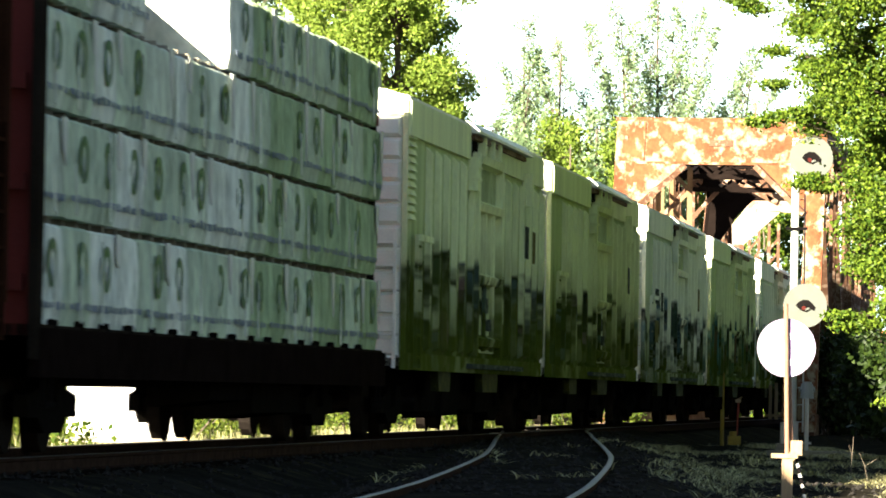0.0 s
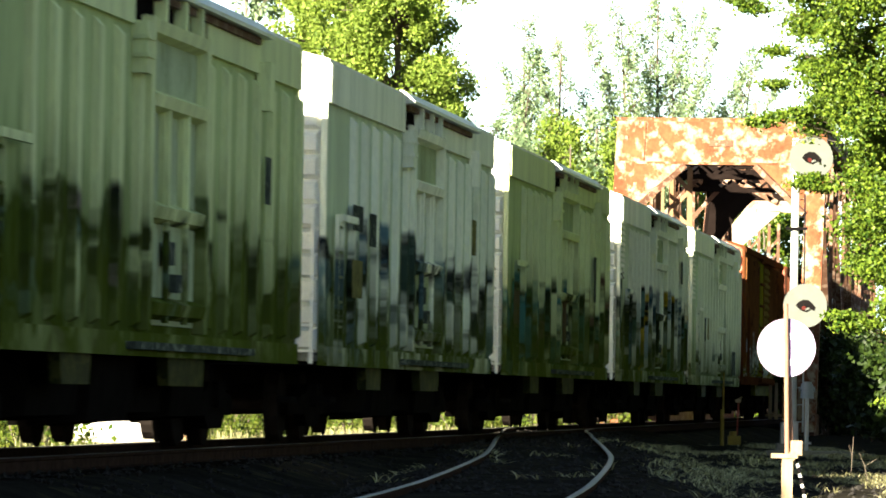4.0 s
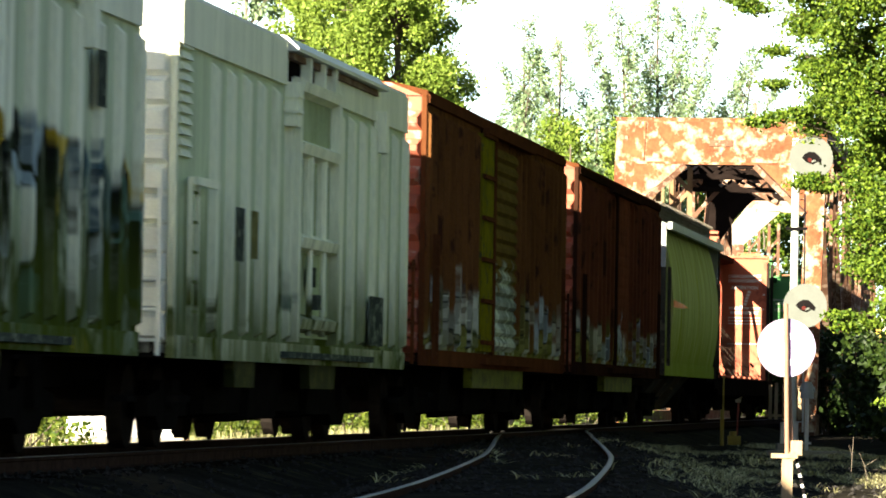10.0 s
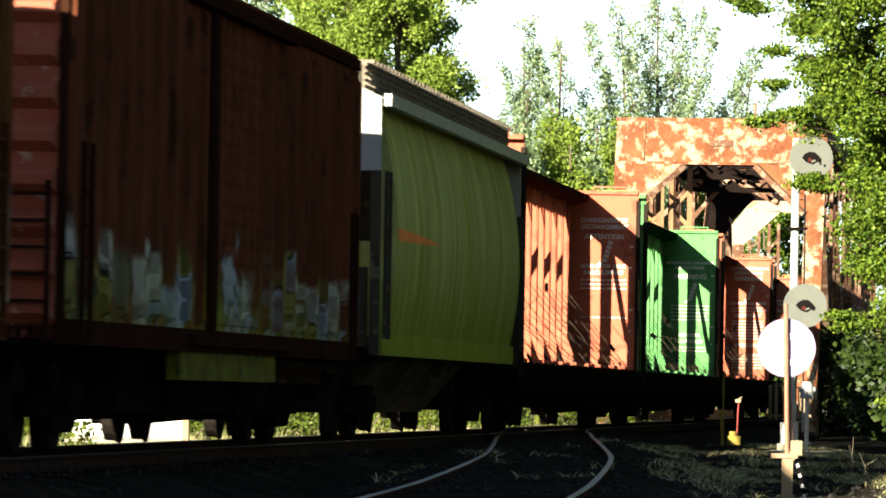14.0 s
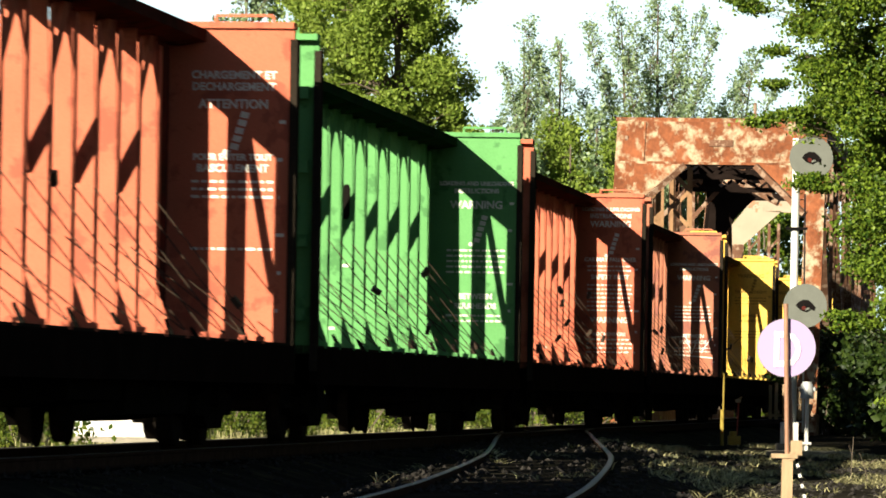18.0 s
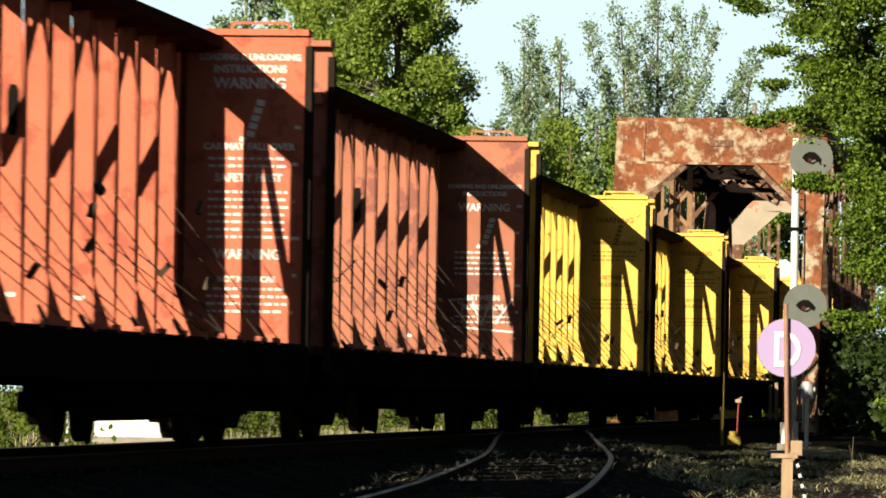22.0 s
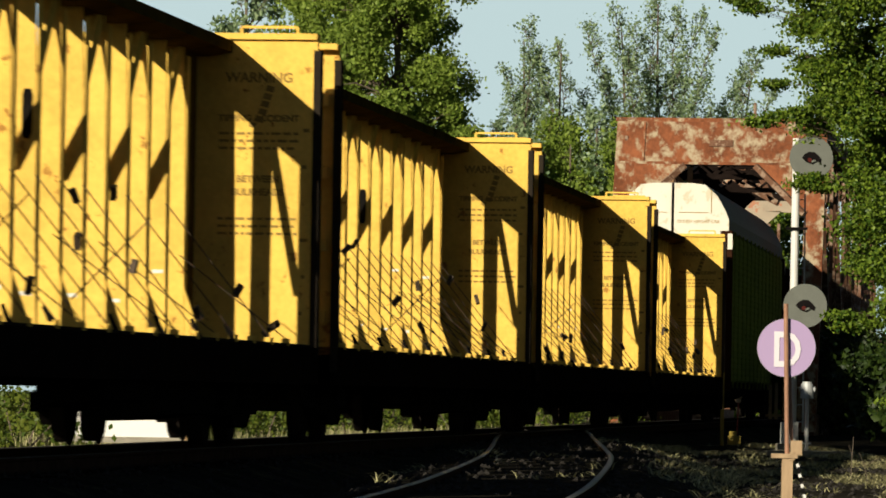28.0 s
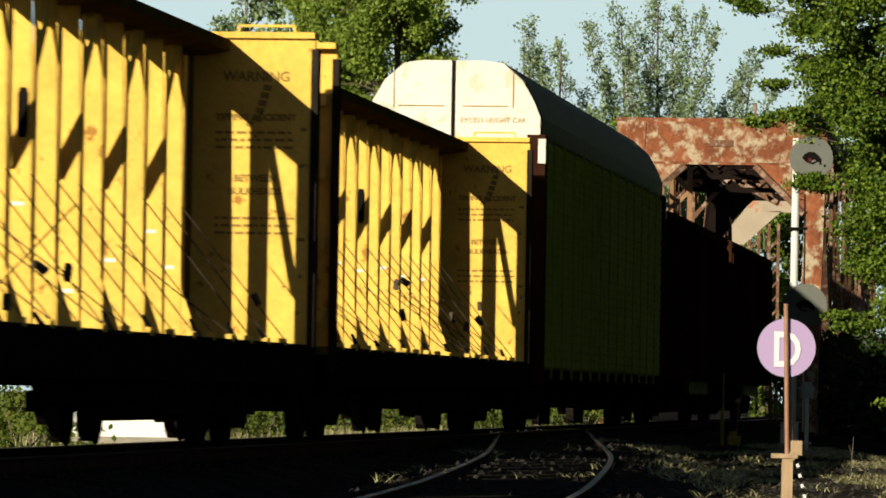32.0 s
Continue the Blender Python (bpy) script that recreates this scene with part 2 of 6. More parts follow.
BEAMPAINT = {
    "red": surf("centrebeam_red", (0.40, 0.115, 0.068), 0.65, gloss=0.0, var=0.13, scale=1.2, stain=(0.292, 0.080, 0.051), amount=0.22),
    "dull": surf("centrebeam_dull_red", (0.30, 0.118, 0.074), 0.65, gloss=0.0, var=0.16, scale=1.2, stain=(0.204, 0.080, 0.062), amount=0.25),
    "green": surf("centrebeam_green", (0.092, 0.245, 0.088), 0.65, gloss=0.0, var=0.13, scale=1.2, stain=(0.060, 0.165, 0.060), amount=0.15),
    "yellow": surf("centrebeam_yellow", (0.60, 0.385, 0.08), 0.65, gloss=0.0, var=0.16, scale=2.4, stain=(0.30, 0.15, 0.035), amount=-0.02, detail=14),
    "maroon": surf("centrebeam_maroon", (0.13, 0.022, 0.018), 0.6, var=0.2, scale=1.2),
}
# darker copies of the centrebeam paints: shade in the colour, dirt stains over it
BEAMSHADE = {k: surf("shade_dark_centrebeam_" + k, c, 0.75, gloss=0.0, var=0.3, scale=1.5, stain=(0.02, 0.017, 0.012), amount=0.35, soft=0.2)
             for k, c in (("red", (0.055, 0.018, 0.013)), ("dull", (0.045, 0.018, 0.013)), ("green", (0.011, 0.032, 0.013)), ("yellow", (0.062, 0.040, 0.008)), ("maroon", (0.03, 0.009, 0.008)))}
CABLE = surf("tie_down_steel", (0.05, 0.035, 0.025), 0.6, 0.5, var=0.2, scale=9)
MARK_WHITE = surf("stencil_white", (0.547, 0.526, 0.482), 0.6, var=0.15, scale=8)
MARK_BLACK = surf("stencil_black", (0.22, 0.14, 0.03), 0.6, var=0.2, scale=8)
PANEL_DARK = surf("faded_black_panel", (0.05, 0.06, 0.05), 0.7, var=0.4, scale=5, stain=(0.2, 0.22, 0.16), amount=0.2, gloss=0.0)
PANEL_OLIVE = surf("rusty_olive_panel", (0.16, 0.15, 0.06), 0.7, var=0.4, scale=5, gloss=0.0)
HOPPER = mossy(surf("hopper_olive_cream", (0.40, 0.42, 0.16), 0.6, var=0.3, scale=0.9, stain=(0.33, 0.35, 0.06), amount=0.15, stretch=(2.2, 1, 0.2), gloss=0.0), 1.9, (0.20, 0.235, 0.02))
ORANGE_LIGHT = surf("orange_light_streak", (0.85, 0.21, 0.04), 0.6, var=0.2, scale=4)
HOPPER_GREY = surf("hopper_end_grey", (0.30, 0.31, 0.30), 0.55, gloss=0.05, var=0.15, scale=1.5)
HOPPER_DARK = surf("dark_hopper_grey", (0.05, 0.045, 0.035), 0.85, gloss=0.0, var=0.35, scale=2, stain=(0.12, 0.10, 0.07), amount=0.1)
GRATE = surf("walkway_grating", (0.17, 0.145, 0.11), 0.7, 0.2, var=0.3, scale=5)
RACK_WHITE = surf("rack_door_white", (0.540, 0.511, 0.438), 0.5, var=0.08, scale=1.3, stain=(0.438, 0.402, 0.307), amount=0.15)
RACK_SIDE = surf("rack_side_panel", (0.20, 0.22, 0.05), 0.7, 0.0, gloss=0.0, var=0.25, scale=2)
RACK_ROOF = surf("rack_roof_grey", (0.055, 0.058, 0.062), 0.7, 0.0, var=0.2, scale=2)
WRAP = [surf("lumber_wrap_%d" % i, c, 0.5, var=0.42, scale=1.6, bump=0.7, detail=9, gloss=0.03, stretch=(2.6, 1, 0.5), stain=(0.16, 0.24, 0.13), amount=0.05, soft=0.3) for i, c in enumerate([(0.57, 0.63, 0.50), (0.49, 0.57, 0.42), (0.68, 0.74, 0.62), (0.34, 0.44, 0.26)])]
WRAP_MARK = surf("wrap_print_green", (0.045, 0.12, 0.05), 0.5, var=0.2, scale=5)
WRAP_BLUE = surf("wrap_print_blue", (0.16, 0.20, 0.28), 0.5, var=0.2, scale=5)
WOOD_END = surf("lumber_wrap_end", (0.584, 0.577, 0.555), 0.5, var=0.08, scale=3)
RUST = surf("peeling_bridge_paint", (0.150, 0.050, 0.021), 0.8, var=0.45, scale=1.3, stain=(0.30, 0.245, 0.165), amount=0.36, detail=9, soft=0.10, stretch=(1, 1, 0.6))
RUST_DARK = surf("bridge_lattice_rust", (0.110, 0.055, 0.033), 0.8, var=0.35, scale=2, stain=(0.219, 0.153, 0.110), amount=0.3)
# sunlight on the laced posts is put into this paler tan
RUST_LIT = surf("sunlit_lacing_tan", (0.20, 0.115, 0.06), 0.8, var=0.3, scale=2)
# the bridge interior's shade is put into this near-black
SHADE_STEEL = surf("shade_black_steel", (0.010, 0.007, 0.006), 0.9, gloss=0.0, var=0.3, scale=2)
PALE_PLATE = surf("faded_portal_plate", (0.29, 0.24, 0.18), 0.7, var=0.15, scale=1, stain=(0.329, 0.146, 0.088), amount=0.2)
POLE_WHITE = surf("aluminium_mast_paint", (0.526, 0.518, 0.496), 0.45, var=0.08, scale=3)
DISC = surf("signal_target_grey", (0.100, 0.107, 0.094), 0.6, var=0.1, scale=4)
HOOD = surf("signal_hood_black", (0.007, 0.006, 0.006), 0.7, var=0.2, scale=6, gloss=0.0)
LENS = surf("red_signal_glass", (0.06, 0.013, 0.011), 0.15, var=0.1, scale=4, bump=0)
PLATE = surf("lavender_marker_plate", (0.30, 0.225, 0.375), 0.4, var=0.03, scale=2, bump=0)
PLATE_LETTER = surf("white_marker_letter", (0.52, 0.49, 0.53), 0.4, var=0.02, scale=2, bump=0)
POST_WOOD = surf("weathered_post", (0.29, 0.205, 0.125), 0.8, var=0.2, scale=3, stretch=(6, 6, 0.7), bump=0.4)
PIPE = surf("rusty_pipe", (0.263, 0.146, 0.095), 0.7, 0.2, var=0.25, scale=5)
GREYBOX = surf("grey_relay_case", (0.329, 0.343, 0.350), 0.5, 0.2, var=0.1, scale=4)
SWITCH_YELLOW = surf("switch_stand_yellow", (0.22, 0.16, 0.03), 0.6, var=0.25, scale=6)
RED_TARGET = surf("switch_target_red", (0.22, 0.04, 0.03), 0.5, var=0.1, scale=4)
PLANK = surf("grey_planks", (0.22, 0.20, 0.16), 0.85, var=0.25, scale=3, stretch=(1, 6, 6))
SHED = surf("white_shed_siding", (0.599, 0.591, 0.569), 0.5, var=0.05, scale=2)
SHED_TRIM = surf("shed_trim_brown", (0.34, 0.22, 0.12), 0.7, var=0.2, scale=4)
DECK_DARK = surf("dirty_steel_deck", (0.02, 0.016, 0.012), 0.9, gloss=0.0, var=0.35, scale=2)
BARK = surf("bark", (0.10, 0.08, 0.06), 0.9, var=0.35, scale=4, bump=0.6, stretch=(4, 4, 0.8))
BALLAST = surf("ballast_ground", (0.021, 0.019, 0.015), 0.95, var=0.5, scale=1.1, bump=0.9, detail=28, gloss=0.0, stain=(0.04, 0.036, 0.02), amount=0.12)
STONE = surf("ballast_stone", (0.024, 0.022, 0.020), 0.9, var=0.4, scale=14, bump=0.3, gloss=0.05)
LEAF_NEAR = leafy("maple_leaf", (0.018, 0.052, 0.006), (0.15, 0.215, 0.022), 0.45, 0.32)
# undergrowth leaves: their shade is put into this dark green
LEAF_SHADE = leafy("shade_dark_leaf", (0.006, 0.016, 0.003), (0.030, 0.050, 0.008), 0.5, 0.15)
LEAF_MID = leafy("poplar_leaf_yellow", (0.09, 0.15, 0.02), (0.28, 0.37, 0.065), 0.5, 0.5)
# far blue-green leaves, paler because distance haze is put into the colour
LEAF_FAR = leafy("hazed_poplar_leaf", (0.11, 0.18, 0.085), (0.36, 0.46, 0.26), 0.5, 0.5)
LEAF_BUSH = leafy("bush_leaf", (0.044, 0.080, 0.011), (0.146, 0.175, 0.026))
GRASS = leafy("dry_grass", (0.02, 0.022, 0.007), (0.60, 0.56, 0.29), 0.7, 0.25)


# ---- mesh building ----
class Solid:
    """Collects simple solids into one mesh."""

    def __init__(self):
        self.v, self.f = [], []

    def hull(self, ring_a, ring_b, caps=True):
        o, n = len(self.v), len(ring_a)
        self.v += [tuple(p) for p in ring_a] + [tuple(p) for p in ring_b]
        for i in range(n):
            j = (i + 1) % n
            self.f.append((o + i, o + j, o + n + j, o + n + i))
        if caps:
            self.f.append(tuple(o + i for i in reversed(range(n))))
            self.f.append(tuple(o + n + i for i in range(n)))
        return self

    def box(self, x0, x1, y0, y1, z0, z1):
        return self.hull([(x0, y0, z0), (x1, y0, z0), (x1, y1, z0), (x0, y1, z0)], [(x0, y0, z1), (x1, y0, z1), (x1, y1, z1), (x0, y1, z1)])

    def slab_x(self, poly, x0, x1):
        """poly of (y, z), drawn out along x."""
        return self.hull([(x0, y, z) for y, z in poly], [(x1, y, z) for y, z in poly])

    def slab_y(self, poly, y0, y1):
        return self.hull([(x, y0, z) for x, z in poly], [(x, y1, z) for x, z in poly])

    def bar(self, p, q, w, h):
        """A straight bar of section w by h from p to q."""
        p, q = Vector(p), Vector(q)
        d = (q - p).normalized()
        up = Vector((0, 0, 1)) if abs(d.z) < 0.95 else Vector((1, 0, 0))
        s = d.cross(up).normalized() * w / 2
        u = s.cross(d).normalized() * h / 2
        c = (-s - u, s - u, s + u, -s + u)
        return self.hull([p + k for k in c], [q + k for k in c])

    def rod(self, p, q, r, n=8, r2=None):
        p, q = Vector(p), Vector(q)
        d = (q - p).normalized()
        up = Vector((0, 0, 1)) if abs(d.z) < 0.95 else Vector((1, 0, 0))
        s = d.cross(up).normalized()
        u = s.cross(d).normalized()
        k = [s * math.cos(2 * math.pi * i / n) + u * math.sin(2 * math.pi * i / n) for i in range(n)]
        return self.hull([p + a * r for a in k], [q + a * (r if r2 is None else r2) for a in k])

    def loft(self, rings):
        """Joins rings of equally many points into one closed skin."""
        o, n = len(self.v), len(rings[0])
        for r in rings:
            self.v += [tuple(p) for p in r]
        for k in range(len(rings) - 1):
            for i in range(n):
                j = (i + 1) % n
                self.f.append((o + k * n + i, o + k * n + j, o + (k + 1) * n + j, o + (k + 1) * n + i))
        self.f.append(tuple(o + i for i in reversed(range(n))))
        self.f.append(tuple(o + (len(rings) - 1) * n + i for i in range(n)))
        return self

    def mesh(self, name):
        me = bpy.data.meshes.new(name)
        me.from_pydata(self.v, [], self.f)
        bm = bmesh.new()
        bm.from_mesh(me)
        bmesh.ops.recalc_face_normals(bm, faces=bm.faces)
        bm.to_mesh(me)
        bm.free()
        return me


def part(name, s, material, parent, label="", at=None):
    """One mesh object of the solid s (or of a mesh already made) under a thing or part."""
    me = s.mesh(name) if isinstance(s, Solid) else s
    if not me.materials:
        me.materials.append(material)
    ob = new(name, me)
    ob.parent = parent
    if at is not None:
        ob.matrix_basis = at
    if label:
        ob["label"] = label
    return ob


def repainted(me, material):
    me = me.copy()
    me.materials.clear()
    me.materials.append(material)
    return me


def thing(name, label, category, at=None, group="", kind=""):
    ob = new(name)
    ob.empty_display_size = 0.2
    if at is not None:
        ob.matrix_basis = at
    return tagged(ob, label, category, group, kind)


def lettering(text, size, material, parent, at, name="lettering", label="", bold=0.0):
    cu = bpy.data.curves.new(name, "FONT")
    cu.body, cu.size, cu.extrude, cu.align_x = text, size, 0.003, "CENTER"
    cu.resolution_u, cu.offset = 3, bold
    tmp = bpy.data.objects.new("tmp", cu)
    scene.collection.objects.link(tmp)
    bpy.context.view_layer.update()
    me = bpy.data.meshes.new_from_object(tmp.evaluated_get(bpy.context.evaluated_depsgraph_get()))
    bpy.data.objects.remove(tmp)
    me.materials.clear()
    return part(name, me, material, parent, label, at)


def ring_mesh(prof, n):
    """A profile of (radius, y) turned about the y axis."""
    v, f, m = [], [], len(prof)
    for i in range(n):
        a = 2 * math.pi * i / n
        v += [(r * math.cos(a), y, r * math.sin(a)) for r, y in prof]
    for i in range(n):
        for j in range(m):
            f.append((i * m + j, i * m + (j + 1) % m, (i + 1) % n * m + (j + 1) % m, (i + 1) % n * m + j))
    s = Solid()
    s.v, s.f = v, f
    return s.mesh("ring")


# ---- the line of the track ----
COEF = (1.3726, 5.7504, -0.0256, 0.002, -0.013)


def track_x(y):
    k = (y - 100) / 50
    c = min(max(k, -2), 2.4)
    val = sum(a * c ** i for i, a in enumerate(COEF))
    der = sum(i * a * c ** (i - 1) for i, a in enumerate(COEF) if i)
    return val + der * (k - c)


def track_slope(y):
    return (track_x(y + 0.5) - track_x(y - 0.5))


_ys = np.arange(-420.0, 620.0, 0.5)
_xs = np.array([track_x(y) for y in _ys])
_ss = np.concatenate([[0], np.cumsum(np.hypot(np.diff(_xs), np.diff(_ys)))])
_ss -= np.interp(100.0, _ys, _ss)


def on_track(s):
    """The pose of a car whose middle lies s metres along the line, facing down the line towards the camera."""
    y = float(np.interp(s, _ss, _ys))
    d = track_slope(y)
    return pose(track_x(y), y, 0, 0, 0, math.degrees(math.atan2(-1, -d)))


SPURY, SPURX = (-60, 20, 40.6, 48.6, 62.5, 73, 81, 92, 105, 125, 150), (-7.5, -1.25, 0.133, 0.584, 1.183, 1.419, 1.545, 1.75, 2.10, 4.0, 6.9)


def spur_x(y):
    """The spur that swings in beside the main line; smooth through its points."""
    i = max(1, min(len(SPURY) - 3, sum(1 for a in SPURY if a <= y) - 1))
    p = [Vector((SPURX[j], SPURY[j])) for j in (i - 1, i, i + 1, i + 2)]
    t = (y - p[1].y) / (p[2].y - p[1].y)
    m1 = (p[2].x - p[0].x) / (p[2].y - p[0].y) * (p[2].y - p[1].y)
    m2 = (p[3].x - p[1].x) / (p[3].y - p[1].y) * (p[2].y - p[1].y)
    return (2 * t ** 3 - 3 * t ** 2 + 1) * p[1].x + (t ** 3 - 2 * t ** 2 + t) * m1 + (-2 * t ** 3 + 3 * t ** 2) * p[2].x + (t ** 3 - t ** 2) * m2


def spur_top(y):
    """The spur's rail tops climb gently to the level of the main line."""
    return float(np.interp(y, (40, 49, 62, 73, 81, 104), (-0.157, -0.140, -0.085, -0.06, -0.03, 0.0)))


# ---- ground: one sheet with two ballast beds, and a dip under the bridge ----
def ground_z(x, y):
    z = -0.42 + 0.05 * noise.noise(Vector((x * 0.25, y * 0.12, 0.0))) + 0.025 * noise.noise(Vector((x * 1.3, y * 0.7, 3.0)))
    d = x - track_x(y)
    z -= 0.55 * min(1.0, max(0.0, (-d - 1.5) / 1.5))
    z = max(z, -0.155 - (max(0.0, d - 1.45) * 0.30 if d > 0 else max(0.0, -d - 1.3) * 0.6))
    if y < 118:
        z = max(z, spur_top(y) - 0.075 - max(0.0, abs(x - spur_x(max(y, 15))) - 1.1) * 0.25)
    dip = min(1.0, max(0.0, (y - 163) / 6.0)) * min(1.0, max(0.0, (221 - y) / 6.0))
    return z - 5.0 * dip


gx = sorted({-900, -300, -120, -60, -40, -30, -24, 40, 60, 120, 300, 900} | {round(-20 + 0.5 * i, 2) for i in range(100)})
gy = sorted({-900, -300, -100, -40, -10, 5, 15, 20, 25, 262, 280, 320, 400, 600, 1000, 2500} | {30 + 0.6 * i for i in range(170)} | {133 + 3 * i for i in range(44)})
gv = [(x, y, ground_z(x, y)) for y in gy for x in gx]
gf = [(j * len(gx) + i, j * len(gx) + i + 1, (j + 1) * len(gx) + i + 1, (j + 1) * len(gx) + i) for j in range(len(gy) - 1) for i in range(len(gx) - 1)]
me = bpy.data.meshes.new("ground")
me.from_pydata(gv, [], gf)
me.polygons.foreach_set("use_smooth", [True] * len(gf))
me.materials.append(BALLAST)
ground = tagged(new("ground", me), "dark grey ballast and cinder ground with thin weeds", "ground", kind="structure")


def rail_mesh(xf, y0, y1, side, top, name):
    """A T rail swept along a line, side metres beside it."""
    prof = [(-0.065, -0.165), (0.065, -0.165), (0.065, -0.15), (0.012, -0.13), (0.012, -0.045), (0.034, -0.035), (0.034, -0.008), (0.018, 0.0), (-0.018, 0.0), (-0.034, -0.008), (-0.034, -0.035), (-0.012, -0.045), (-0.012, -0.13), (-0.065, -0.15)]
    ys = np.arange(y0, y1 + 0.1, 1.5)
    v, f, n = [], [], len(prof)
    for y in ys:
        d = (xf(y + 0.3) - xf(y - 0.3)) / 0.6
        k = math.hypot(1, d)
        for a, b in prof:
            v.append((xf(y) + (side + a) / k, y - (side + a) * d / k, top(y) + b))
    for i in range(len(ys) - 1):
        for j in range(n):
            f.append((i * n + j, i * n + (j + 1) % n, (i + 1) * n + (j + 1) % n, (i + 1) * n + j))
    me = bpy.data.meshes.new(name)
    me.from_pydata(v, [], f)
    me.materials.append(RAILSIDE)
    me.materials.append(RAILTOP)
    for p in me.polygons:
        p.material_index = 1 if p.index % n in (6, 7, 8) else 0
    bm = bmesh.new()
    bm.from_mesh(me)
    bmesh.ops.recalc_face_normals(bm, faces=bm.faces)
    bm.to_mesh(me)
    bm.free()
    return me


def lay_track(name, label, xf, y0, y1, top, ties=True):
    tr = thing(name, label, "railway track", kind="structure")
    for side in (-0.755, 0.755):
        part("rail", rail_mesh(xf, y0, y1, side, top, "rail"), RAILSIDE, tr)
    if not ties:
        return tr
    tie = Solid().box(-1.3, 1.3, -0.11, 0.11, -0.14, 0.0).mesh("tie")
    y = max(y0, 34.0)
    while y < min(y1, 158 if xf is track_x else 96):
        d = (xf(y + 0.3) - xf(y - 0.3)) / 0.6
        part("tie", tie, TIE, tr, at=pose(xf(y) + random.uniform(-0.04, 0.04), y, top(y) - 0.148, 0, 0, -math.degrees(math.atan(d)) + random.uniform(-1, 1)))
        y += 0.56
    return tr


lay_track("main_track", "main line of worn steel rails on dark ties", track_x, -60, 300, lambda y: 0.0)
lay_track("spur_track", "curved spur of worn steel rails in ballast", spur_x, 16, 106, spur_top)


# ---- running gear ----
def wheel_mesh():
    s = Solid()
    s.rod((0, -0.07, 0), (0, 0.07, 0), 0.42, 20)
    s.rod((0, -0.09, 0), (0, -0.07, 0), 0.455, 20)
    s.rod((0, -0.1, 0), (0, 0.1, 0), 0.12, 10)
    return s.mesh("wheel")


WHEEL = wheel_mesh()
AXLE = Solid().rod((0, -0.95, 0), (0, 0.95, 0), 0.075, 8).mesh("axle")
FRAME = Solid().slab_y([(-1.15, 0.36), (-1.15, 0.56), (-0.6, 0.62), (-0.35, 0.72), (0.35, 0.72), (0.6, 0.62), (1.15, 0.56), (1.15, 0.36), (0.7, 0.36), (0.45, 0.22), (-0.45, 0.22), (-0.7, 0.36)], -0.07, 0.07).mesh("side_frame")
BOLSTER = Solid().box(-0.22, 0.22, -1.15, 1.15, 0.45, 0.72).mesh("bolster")


def truck(parent, x):
    t = new("truck")
    t.parent, t.location = parent, (x, 0, 0)
    for y in (-1.0, 1.0):
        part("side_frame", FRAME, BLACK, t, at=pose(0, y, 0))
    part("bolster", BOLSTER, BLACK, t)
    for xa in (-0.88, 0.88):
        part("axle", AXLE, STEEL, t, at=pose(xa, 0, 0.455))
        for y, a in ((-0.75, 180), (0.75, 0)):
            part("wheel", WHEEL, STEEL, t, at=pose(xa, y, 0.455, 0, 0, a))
    return t


def ladder_part(parent, x, y, z0, z1, material, width=0.42, rungs=6, along="x", name="ladder"):
    lad = new(name)
    lad.parent = parent
    dx, dy = (width / 2, 0) if along == "x" else (0, width / 2)
    stile = Solid().bar((0, 0, z0), (0, 0, z1), 0.045, 0.045).mesh("stile")
    rung = Solid().bar((-dx, -dy, 0), (dx, dy, 0), 0.03, 0.03).mesh("rung")
    for k in (-1, 1):
        part("stile", stile, material, lad, at=pose(x + k * dx, y + k * dy, 0))
    for i in range(rungs):
        part("rung", rung, material, lad, at=pose(x, y, z0 + (z1 - z0) * (i + 0.5) / rungs))
    return lad


def coupler(parent, x, way):
    s = Solid().box(min(x, x + way * 0.95), max(x, x + way * 0.95), -0.11, 0.11, 0.76, 1.0)
    s.box(min(x + way * 0.75, x + way * 1.0), max(x + way * 0.75, x + way * 1.0), -0.17, 0.17, 0.72, 1.05)
    part("coupler", s, BLACK, parent)


